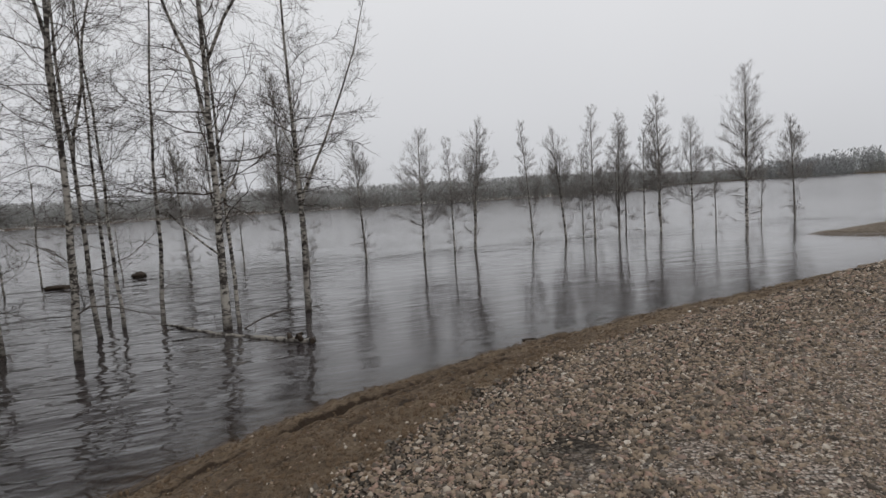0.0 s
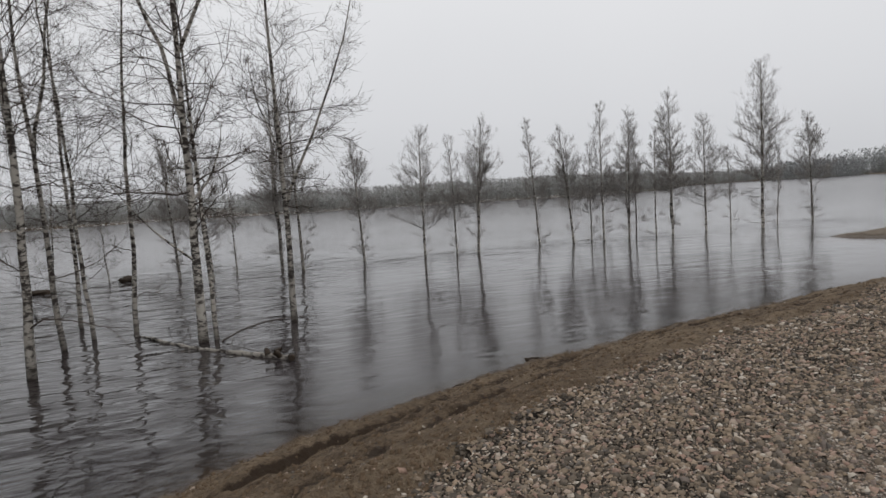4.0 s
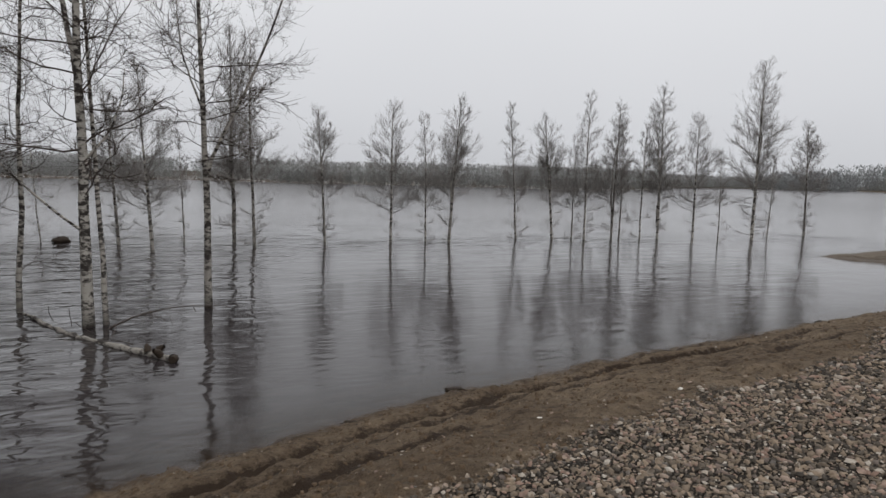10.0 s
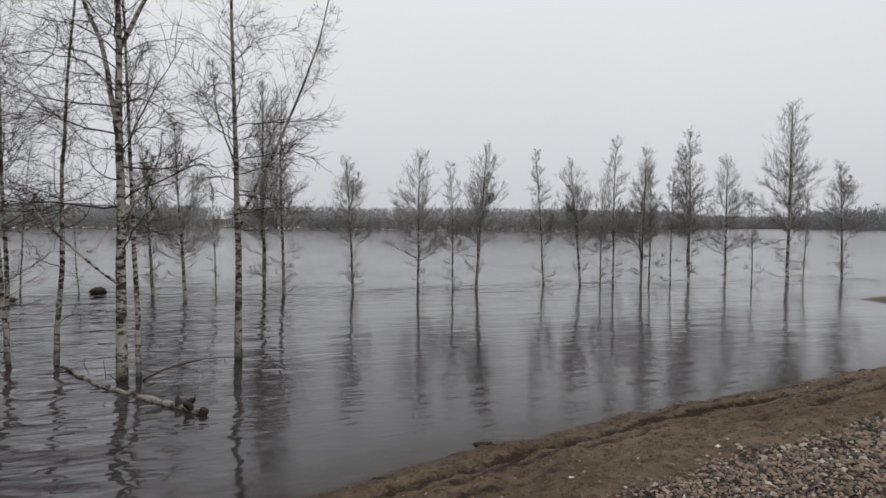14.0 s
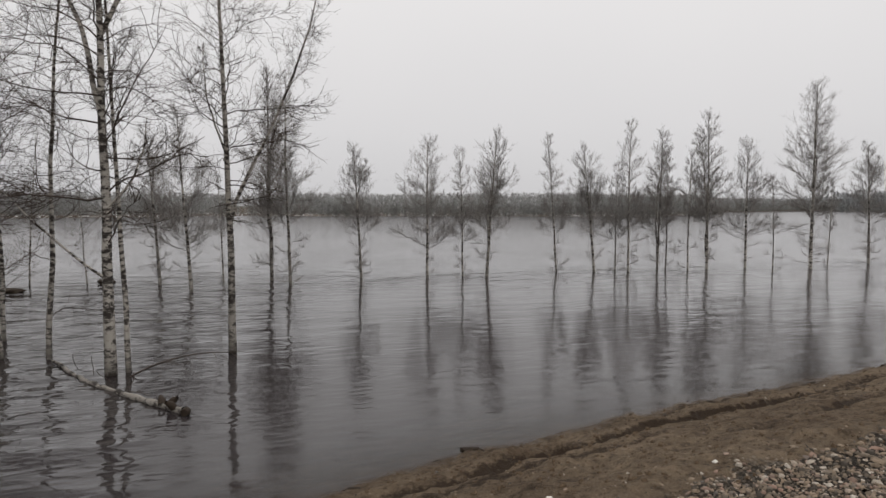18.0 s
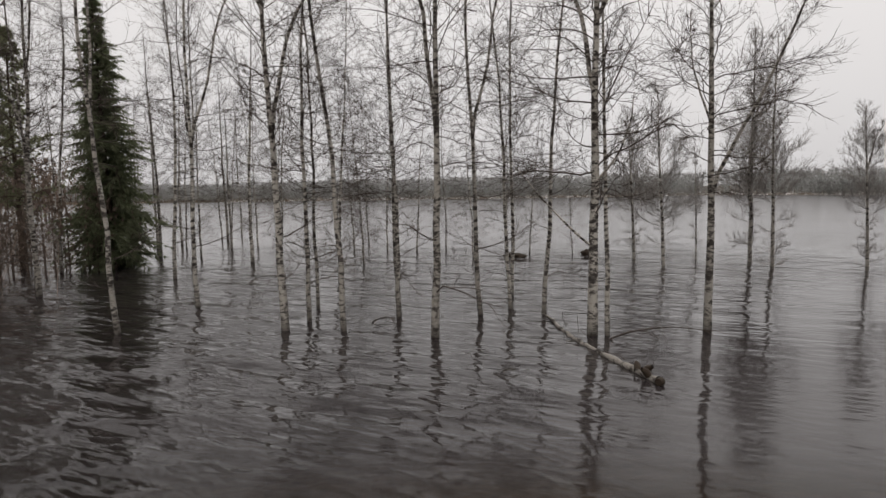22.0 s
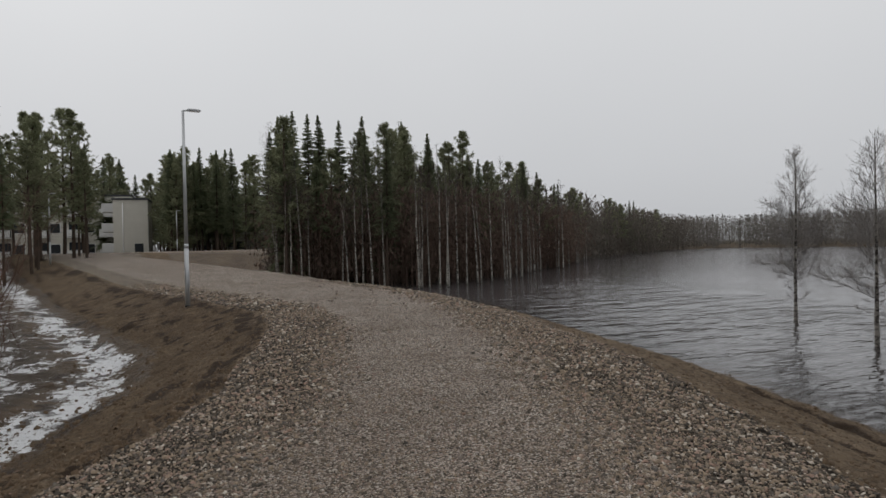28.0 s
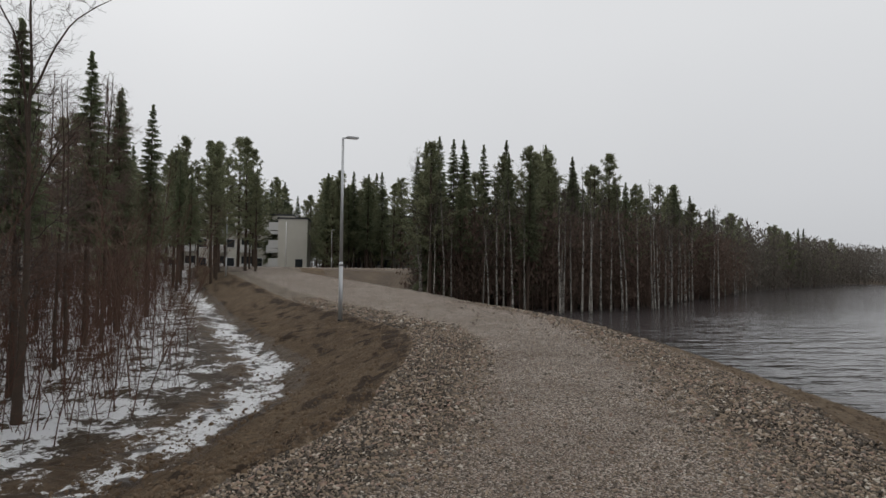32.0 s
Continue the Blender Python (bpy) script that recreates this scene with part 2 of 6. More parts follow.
def water_material():
    k = Mat("flood_water", 0.05, 0.5)
    k.b.inputs["IOR"].default_value = 1.42
    v = k.coord("Object", (1.0, 1.0, 1.0))
    wind, swell = k.add("Mapping"), k.add("Mapping")
    wind.inputs["Rotation"].default_value = (0, 0, radians(-17))
    swell.inputs["Scale"].default_value = (0.58, 1.65, 1.0)
    k.put(v, wind.inputs[0]).put(wind.outputs[0], swell.inputs[0])
    a, b, c, d = (k.noise(swell.outputs[0], sc, de, 0.5) for sc, de in ((0.72, 2), (1.7, 2), (3.6, 1), (9.0, 2)))
    b = k.math("SUBTRACT", 1.0, k.math("ABSOLUTE", k.math("SUBTRACT", k.math("MULTIPLY", b, 2.4), 1.2)))
    c = k.math("SUBTRACT", 1.0, k.math("ABSOLUTE", k.math("SUBTRACT", k.math("MULTIPLY", c, 2.4), 1.2)))
    gust = k.ramp(k.noise(v, 0.16, 3), (0.32, (0.55, 0.55, 0.55)), (0.66, (1.15, 1.15, 1.15)))
    h = k.math("ADD", k.math("ADD", k.math("MULTIPLY", k.math("MULTIPLY", a, 1.0), k.attr("chop")), k.math("MULTIPLY", b, 0.25)), k.math("ADD", k.math("MULTIPLY", c, 0.06), k.math("MULTIPLY", d, 0.03)))
    h = k.math("MULTIPLY", k.math("MULTIPLY", h, gust), k.attr("chop"))
    deep = k.mix(k.noise(v, 0.05), (0.017, 0.0132, 0.0136), (0.025, 0.0203, 0.021))
    # lighter for silt by the shore; elsewhere sky sheen put into the colour
    k.color(k.mix(k.attr("silt"), deep, (0.092, 0.084, 0.086)))
    k.put(k.attr("ruffle"), k.b.inputs["Roughness"])
    bump = k.add("Bump", Strength=1.0, Distance=0.062)
    k.put(h, bump.inputs["Height"]).put(bump.outputs[0], k.b.inputs["Normal"])
    clear, fres, gloss, thin, both = k.add("BsdfTransparent"), k.add("Fresnel", IOR=1.42), k.add("BsdfGlossy", Roughness=0.05), k.n.new("ShaderNodeMixShader"), k.n.new("ShaderNodeMixShader")
    clear.inputs[0].default_value = (0.74, 0.62, 0.48, 1)
    k.put(bump.outputs[0], gloss.inputs["Normal"]).put(bump.outputs[0], fres.inputs["Normal"])
    k.put(fres.outputs[0], thin.inputs[0]).put(clear.outputs[0], thin.inputs[1]).put(gloss.outputs[0], thin.inputs[2])
    k.put(k.attr("shallow"), both.inputs[0]).put(k.b.outputs[0], both.inputs[1]).put(thin.outputs[0], both.inputs[2])
    k.put(both.outputs[0], k.n["Material Output"].inputs[0])
    return k.m


def birch_bark(name="birch_bark", dirt=0.8):
    k = Mat(name, 0.8, 0.25)
    v = k.coord("Object", (6, 6, 12))
    w = k.coord("Object", (1, 1, 1))
    marks = k.noise(v, 1.3, 5, 0.7)
    blot = k.noise(w, 2.2, 4)
    sep = k.n.new("ShaderNodeSeparateXYZ")
    k.put(w, sep.inputs[0])
    high = k.ramp(k.math("DIVIDE", sep.outputs[2], 11.0), (0.5, (0, 0, 0)), (1.0, (1, 1, 1)))
    pale = k.mix(blot, (0.33, 0.30, 0.262), (0.66, 0.63, 0.575))
    pale = k.mix(k.math("MULTIPLY", k.rand(), 0.55), pale, (0.12, 0.108, 0.092))
    pale = k.mix(k.math("MULTIPLY", high, 0.75), pale, (0.085, 0.07, 0.06))
    col = k.mix(k.ramp(k.math("ADD", marks, k.math("MULTIPLY", k.math("SUBTRACT", blot, 0.5), 0.55)), (0.455, (0, 0, 0)), (0.555, (1, 1, 1))), pale, (0.040, 0.034, 0.030))
    foot = k.ramp(sep.outputs[2], (0.0, (1, 1, 1)), (0.35, (0, 0, 0)))
    col = k.mix(k.math("MULTIPLY", foot, dirt), col, (0.03, 0.025, 0.02))
    k.color(col).bump(marks, 0.5, 0.01)
    return k.m


def twig_material(name, c1, c2):
    k = Mat(name, 0.85, 0.15)
    k.color(k.mix(k.noise(k.coord("Object"), 3.0), k.mix(k.rand(), c1, c2), c2))
    return k.m


def needle_material(name, c1, c2):
    k = Mat(name, 0.75, 0.2)
    base = k.mix(k.island(), c1, c2)
    k.color(k.mix(k.math("MULTIPLY", k.rand(), 0.32), base, (0.08, 0.075, 0.055))).translucent(0.45)
    return k.m


def plain_material(name, c1, c2, scale=6.0, rough=0.8, bump=0.2, metal=0.0):
    k = Mat(name, rough, 0.3)
    v = k.coord("Object")
    f = k.noise(v, scale, 5, 0.65)
    k.color(k.mix(f, c1, c2)).bump(k.noise(v, scale * 7, 3), bump, 0.005)
    k.b.inputs["Metallic"].default_value = metal
    return k.m


def stone_material():
    k = Mat("crushed_granite", 0.9, 0.2)
    base = k.ramp(k.island(), (0.0, (0.05, 0.043, 0.036)), (0.2, (0.115, 0.096, 0.076)), (0.42, (0.235, 0.182, 0.132)), (0.64, (0.35, 0.268, 0.192)), (0.72, (0.135, 0.124, 0.113)), (0.84, (0.335, 0.22, 0.168)), (0.94, (0.43, 0.368, 0.298)), (1.0, (0.58, 0.525, 0.45)))
    v = k.coord("Object")
    k.color(k.mix(k.ramp(k.noise(v, 60.0, 4), (0.35, (0, 0, 0)), (0.7, (1, 1, 1))), k.mix(0.3, base, (0.10, 0.085, 0.07)), base)).bump(k.noise(v, 120.0, 3), 0.4, 0.004)
    return k.m


M_GROUND, M_WATER, M_BARK, M_STONE = ground_material(), water_material(), birch_bark(), stone_material()
M_LOGBARK = birch_bark("sunken_birch_bark", 0.25)
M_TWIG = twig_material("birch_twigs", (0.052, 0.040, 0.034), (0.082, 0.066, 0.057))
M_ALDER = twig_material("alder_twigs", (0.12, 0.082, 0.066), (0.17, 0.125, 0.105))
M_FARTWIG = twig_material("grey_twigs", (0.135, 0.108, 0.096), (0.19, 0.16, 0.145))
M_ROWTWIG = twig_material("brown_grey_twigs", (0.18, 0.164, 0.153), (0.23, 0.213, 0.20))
M_BROWNBARK = plain_material("conifer_bark", (0.042, 0.031, 0.024), (0.095, 0.066, 0.048), 5.0)
M_SPRUCE = needle_material("spruce_needles", (0.14, 0.165, 0.095), (0.25, 0.28, 0.168))
M_PINE = needle_material("pine_needles", (0.185, 0.20, 0.115), (0.32, 0.335, 0.205))
M_STEEL = plain_material("galvanised_steel", (0.42, 0.43, 0.44), (0.55, 0.56, 0.57), 8.0, 0.45, 0.1, 0.6)
M_EARTH = plain_material("soil_crumbs", (0.060, 0.039, 0.024), (0.165, 0.115, 0.072), 9.0, 0.95, 0.5)
M_PEAT = plain_material("wet_peat", (0.018, 0.013, 0.009), (0.055, 0.038, 0.025), 14.0, 0.75, 0.6)


# ---- mesh helpers ----
def mesh_of(name, verts, faces, material):
    """A mesh from an array of vertices and an array of faces that all have the same number of corners."""
    verts, faces = np.asarray(verts, np.float32), np.asarray(faces, np.int32)
    me = bpy.data.meshes.new(name)
    me.vertices.add(len(verts))
    me.vertices.foreach_set("co", verts.ravel())
    me.loops.add(faces.size)
    me.loops.foreach_set("vertex_index", faces.ravel())
    me.polygons.add(len(faces))
    me.polygons.foreach_set("loop_start", np.arange(0, faces.size, faces.shape[1], dtype=np.int32))
    me.update(calc_edges=True)
    if material:
        me.materials.append(material)
    return me


def smooth(me):
    me.polygons.foreach_set("use_smooth", np.ones(len(me.polygons), bool))
    return me


def float_layer(me, name, values):
    me.attributes.new(name, "FLOAT", "POINT").data.foreach_set("value", np.asarray(values, np.float32))


def part(name, bm, material, parent, label=""):
    """Links a bmesh as one mesh object under a thing or a part."""
    me = bpy.data.meshes.new(name)
    bm.to_mesh(me)
    bm.free()
    me.materials.append(material)
    ob = new(name, me)
    ob.parent = parent
    return tagged(ob, label)


def box(cx, cy, cz, sx, sy, sz, bevel=0.0, rot=None):
    bm = bmesh.new()
    bmesh.ops.create_cube(bm, size=1.0)
    bmesh.ops.scale(bm, vec=(sx, sy, sz), verts=bm.verts)
    if bevel:
        bmesh.ops.bevel(bm, geom=bm.edges[:], offset=bevel, segments=2, affect="EDGES")
    if rot:
        bmesh.ops.rotate(bm, matrix=rot, verts=bm.verts)
    bmesh.ops.translate(bm, vec=(cx, cy, cz), verts=bm.verts)
    return bm


def cone(r1, r2, h, at=(0, 0, 0), seg=16, rot=None):
    bm = bmesh.new()
    bmesh.ops.create_cone(bm, cap_ends=True, segments=seg, radius1=r1, radius2=r2, depth=h)
    if rot:
        bmesh.ops.rotate(bm, matrix=rot, verts=bm.verts)
    bmesh.ops.translate(bm, vec=at, verts=bm.verts)
    for f in bm.faces:
        f.smooth = len(f.verts) == 4
    return bm


class Tubes:
    """Collects tapered tubes and joins them into one mesh."""

    def __init__(self):
        self.sets = []

    def add(self, pts, radii, sides=3):
        self.sets.append((np.asarray(pts, float), np.asarray(radii, float), sides))

    def mesh(self, name, material):
        vs, fs, base = [], [], 0
        for pts, radii, k in self.sets:
            m, n, _ = pts.shape
            tan = np.gradient(pts, axis=1)
            tan /= np.linalg.norm(tan, axis=2, keepdims=True) + 1e-9
            ref = np.where(np.abs(tan[:, :1, 2:3]) > 0.8, np.array([1.0, 0, 0]), np.array([0, 0, 1.0]))
            u = np.cross(tan, np.broadcast_to(ref, tan.shape))
            u /= np.linalg.norm(u, axis=2, keepdims=True) + 1e-9
            w = np.cross(tan, u)
            if k == 2:
                turn = np.random.default_rng(m).uniform(0, 6.3, (m, 1, 1))
                u, w = u * np.cos(turn) + w * np.sin(turn), w * np.cos(turn) - u * np.sin(turn)
            a = np.arange(k) * 2 * np.pi / k
            ring = pts[:, :, None] + radii[:, :, None, None] * (np.cos(a)[:, None] * u[:, :, None] + np.sin(a)[:, None] * w[:, :, None])
            vs.append(ring.reshape(-1, 3))
            i, j, s = np.meshgrid(np.arange(m), np.arange(n - 1), np.arange(1 if k == 2 else k), indexing="ij")
            at = base + (i * n + j) * k
            fs.append(np.stack([at + s, at + (s + 1) % k, at + k + (s + 1) % k, at + k + s], -1).reshape(-1, 4))
            base += m * n * k
        return smooth(mesh_of(name, np.concatenate(vs), np.concatenate(fs), material))


def grow(g, start, way, length, seg, lift, wiggle):
    """Bent lines that leave start along way; lift bends them up (or down) on the way."""
    m = len(start)
    pts = np.empty((m, seg + 1, 3))
    pts[:, 0] = start
    d = way / np.linalg.norm(way, axis=1, keepdims=True)
    for n in range(seg):
        d = d + g.normal(0, wiggle, (m, 3))
        d[:, 2] += lift / seg
        d /= np.linalg.norm(d, axis=1, keepdims=True)
        pts[:, n + 1] = pts[:, n] + d * (length / seg)[:, None]
    return pts


def along(pts, t):
    """Points and directions at the fractions t of each line."""
    m, n, _ = pts.shape
    f = np.clip(t, 0, 0.999) * (n - 1)
    i = f.astype(int)
    r = np.arange(m)
    a, b = pts[r, i], pts[r, i + 1]
    return a + (b - a) * (f - i)[:, None], b - a


# ---- the lie of the land ----
WATERSIDE = [(100, 106), (73, 70), (45, 47), (32.5, 35), (22, 25.5), (17.6, 22.8), (15.5, 21.8), (16.4, 20.6), (19.4, 18.7), (11.2, 12.6), (8.3, 11.2), (4.6, 9.2), (2.7, 8.2), (1.1, 7.25), (0, 6.5),
             (-0.8, 5.9), (-1.65, 5.15), (-2.5, 4.3), (-3.2, 3.5), (-4.2, 2), (-5, 0.5), (-5.5, -0.5), (-6, -2.3), (-6.4, -4.5), (-6.8, -8), (-7.05, -10.8), (-6.9, -14.1), (-6.6, -18.3), (-5.6, -24), (-3.5, -30), (1, -38)]
FLOODED = [(8, -48), (17, -62), (30, -84), (34, -115), (-20, -150), (-80, -205), (-130, -190), (-150, -150), (-215, -60), (-265, 20), (-200, 85), (-120, 122), (-60, 164), (0, 164), (48, 164), (72, 184), (112, 265), (165, 312), (245, 330), (170, 190)]
# foot of the dike behind the low sandy terrace and its spit
TOE = [(96, 67), (68.8, 48.8), (45.2, 34.2), (32, 25.6), (23.2, 20.0), (19.6, 18.3)] + WATERSIDE[9:]
BACK = [(90, 52), (60, 34), (38, 22.1), (21, 10.9), (13.1, 6), (10.2, 4.2), (6.8, 2.1), (4.4, 0), (3.3, -2.5), (2.75, -4.7), (2.35, -6), (2.1, -8), (2.05, -11), (2.2, -13.3), (2.9, -16), (4.7, -19.1), (12.9, -33.0), (22, -48.6), (34, -70), (60, -110)]
RIDGE = [(30, -62), (20, -67), (8, -71), (-6, -73)]
DRY = BACK + [(200, -1500), (2500, -1500), (2500, 1200)]


def poly_distance(px, py, poly, closed):
    best = np.full(px.shape, 1e9)
    pts = poly + poly[:1] if closed else poly
    for (ax, ay), (bx, by) in zip(pts, pts[1:]):
        dx, dy = bx - ax, by - ay
        t = np.clip(((px - ax) * dx + (py - ay) * dy) / (dx * dx + dy * dy), 0, 1)
        best = np.minimum(best, np.hypot(px - ax - t * dx, py - ay - t * dy))
    return best


def inside(px, py, poly):
    hit = np.zeros(px.shape, bool)
    for (ax, ay), (bx, by) in zip(poly, poly[1:] + poly[:1]):
        cross = (ay > py) != (by > py)
        if ay != by:
            hit ^= cross & (px < (bx - ax) * (py - ay) / (by - ay) + ax)
    return hit


def wave(px, py, scale, seed):
    """Smooth value noise from summed sines, about -1 to 1."""
    g = np.random.default_rng(seed)
    out = np.zeros(px.shape)
    for n in range(7):
        a, f, ph = g.uniform(0, 2 * np.pi), scale * 1.45**n, g.uniform(0, 6.3)
        out += np.sin((px * np.cos(a) + py * np.sin(a)) * f + ph + 1.3 * np.sin((py * np.cos(a) - px * np.sin(a)) * f * 0.7 + ph * 2)) / 1.25**n
    return out / 3.2


def sstep(v, a, b):
    t = np.clip((v - a) / (b - a), 0, 1)
    return t * t * (3 - 2 * t)


def lattice(px, py, scale, seed):
    """Value noise on a square lattice, -1 to 1."""
    table = np.random.default_rng(seed).uniform(-1, 1, (256, 256))
    x, y = px * scale, py * scale
    i, j = np.floor(x).astype(int), np.floor(y).astype(int)
    u, v = x - i, y - j
    u, v = u * u * (3 - 2 * u), v * v * (3 - 2 * v)
    a, b, c, d = table[i % 256, j % 256], table[(i + 1) % 256, j % 256], table[i % 256, (j + 1) % 256], table[(i + 1) % 256, (j + 1) % 256]
    return (a + (b - a) * u) * (1 - v) + (c + (d - c) * u) * v


def ruts(px, py, ds):
    """Washed-out steps along the waterside slope: their height and how much darker the earth is along them."""
    near = (np.hypot(px, py) < 15) & (ds > 0.12) & (ds < 3.3)
    rise, scar = np.zeros(px.shape), np.zeros(px.shape)
    for at, wob, deep in ((0.34, 0.06, 0.03), (0.95, 0.14, 0.12), (1.42, 0.10, 0.035), (2.05, 0.14, 0.055)):
        off = ds - at - wob * wave(px, py, 0.8, int(at * 100)) - 0.05 * lattice(px, py, 2.2, int(at * 70)) - 0.03 * lattice(px, py, 8.0, int(at * 71))
        some = np.clip(1.0 + 0.6 * lattice(px, py, 0.5, int(at * 50)), 0.5, 1.4)
        rise += deep * some * (0.35 * np.exp(-(((off + 0.16) * 9) ** 2)) - 0.7 * np.exp(-((off * 8) ** 2))) * (1 - sstep(ds, 2.3, 3.2))
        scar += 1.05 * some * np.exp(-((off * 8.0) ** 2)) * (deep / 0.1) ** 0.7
    fade = 1 - sstep(np.hypot(px, py), 11, 15)
    return np.where(near, rise * fade, 0), np.where(near, scar * fade, 0)


def lay(px, py):
    """Height of the ground, distance to the water's edge (positive on land) and to the back edge of the dike's top (positive behind it)."""
    px, py = np.asarray(px, float), np.asarray(py, float)
    ds = poly_distance(px, py, WATERSIDE + FLOODED, True) * np.where(inside(px, py, WATERSIDE + FLOODED), -1, 1)
    dd = poly_distance(px, py, TOE + FLOODED, True) * np.where(inside(px, py, TOE + FLOODED), -1, 1)
    near = np.hypot(px, py) < 60
    rough = np.where(near, 0.06 * wave(px, py, 0.8, 3) + 0.035 * wave(px, py, 5.0, 4) + 0.03 * lattice(px, py, 9.0, 59), 0)
    edge, ds = ds + rough, np.where(ds > 0, np.maximum(dd, np.minimum(ds, 0.6)), ds) + rough
    db = poly_distance(px, py, BACK, False) * np.where(inside(px, py, DRY), 1, -1)
    db = db + 0.10 * wave(px, py, 1.3, 5)
    r = np.hypot(px, py)
    south = np.clip(-py / (np.abs(px) + np.abs(py) + 1e-6), 0, 1)
    top = 1.15 + np.clip(r - 6, 0, 40) * 0.006 + south * np.interp(r, [30, 60], [0, 1.7]) + 0.02 * south * np.clip(db + 8, 0, 9) * sstep(r, 8, 16)
    up = np.interp(ds, [-40, -6, 0, 0.12, 0.22, 1.2, 1.32, 2.7, 4.0, 5.2], [-2.2, -1.5, -0.02, 0.015, 0.085, 0.33, 0.41, 0.82, 1.07, 1.15]) * np.where(ds > 0, top / 1.15, 1)
    up = np.where((edge > 0) & (dd < 3) & (py > 14) & (px > 12), np.maximum(up * (dd > 0), np.interp(edge, [0, 0.3, 1.6, 6, 14], [-0.02, 0.08, 0.26, 0.40, 0.55])), up)
    up = np.where(np.hypot(px, py) > 130, np.minimum(up, 0.35 + 0.02 * np.clip(ds - 10, 0, 60)), up)
    up = up + ruts(px, py, ds)[0]
    ground = 0.2 + np.clip(r - 16, 0, 90) * 0.022
    h_ridge = 3.05 - 0.42 * np.clip(poly_distance(px, py, RIDGE, False) - 2.2, 0, 60)
    back = top - 0.36 * np.clip(db - 0.15, 0, 50) - 0.04 * np.clip(db, 0, 0.2)
    h = np.maximum(np.minimum(up, np.maximum(ground, back)), np.where(r > 45, h_ridge, -9))
    for mx, my, mr, mh in ((-25.5, -6.5, 4.5, 1.9), (-30, -13.5, 5.0, 1.9), (-33, -5.0, 5.0, 1.85), (-26.5, -2.2, 3.0, 1.7)):
        h = h + np.where(ds < -2, mh * np.exp(-(((px - mx) ** 2 + (py - my) ** 2) / mr**2)), 0)
    bare = np.where((r < 90) & ((ds > 0.05) & (ds < 3.2) | (db > 0.25)), 1.0, 0.0)
    clods = 0.028 * lattice(px, py, 2.3, 51) + 0.028 * lattice(px + 0.4 * py, py, 6.5, 52) + 0.034 * np.maximum(0, lattice(px, py, 11.0, 53) - 0.25)
    furrow = 0.03 * lattice(db * 3.2, (px - py) * 0.35, 1.0, 54) * (db > 0.3) + 0.012 * lattice(ds * 5.0, (px + py) * 0.5, 1.0, 55) * (ds < 2.8)
    clods = clods + (db > 0.3) * (0.05 * lattice(px, py, 1.5, 57) + 0.035 * np.abs(lattice(px, py, 3.7, 58)))
    h = h + bare * (clods + furrow) + np.where((ds > 2.5) & (db < 0.3) & (r < 120), 0.018 * wave(px, py, 1.7, 12) + 0.008 * lattice(px, py, 5.0, 56), 0)
    return h, ds, db


def ground_z(x, y):
    return float(lay(np.array([x]), np.array([y]))[0][0])


def disc(rings, spokes, r0, r1, cx, cy):
    """Vertices and faces of a round sheet with rings that widen outwards."""
    near, rest = rings * 4 // 5, rings - rings * 4 // 5
    r = np.concatenate([[0.0], r0 * (30 / r0) ** (np.arange(near) / near), 30 * (r1 / 30) ** (np.arange(rest) / (rest - 1))])
    a = np.arange(spokes) * 2 * np.pi / spokes
    x, y = cx + r[:, None] * np.cos(a), cy + r[:, None] * np.sin(a)
    i, j = np.meshgrid(np.arange(len(r) - 1), np.arange(spokes), indexing="ij")
    nxt = (j + 1) % spokes
    faces = np.stack([i * spokes + j, (i + 1) * spokes + j, (i + 1) * spokes + nxt, i * spokes + nxt], -1).reshape(-1, 4)
    return x.ravel(), y.ravel(), faces


def gravel_reach(px, py):
    """How far the gravel reaches down the waterside slope where the dike runs on to the north-east."""
    return 1.1 * sstep(np.hypot(px, py), 7, 13) * sstep(py, 0, 4) + 0.9 * sstep(np.hypot(px, py), 12, 19) * sstep(py, 0, 4)


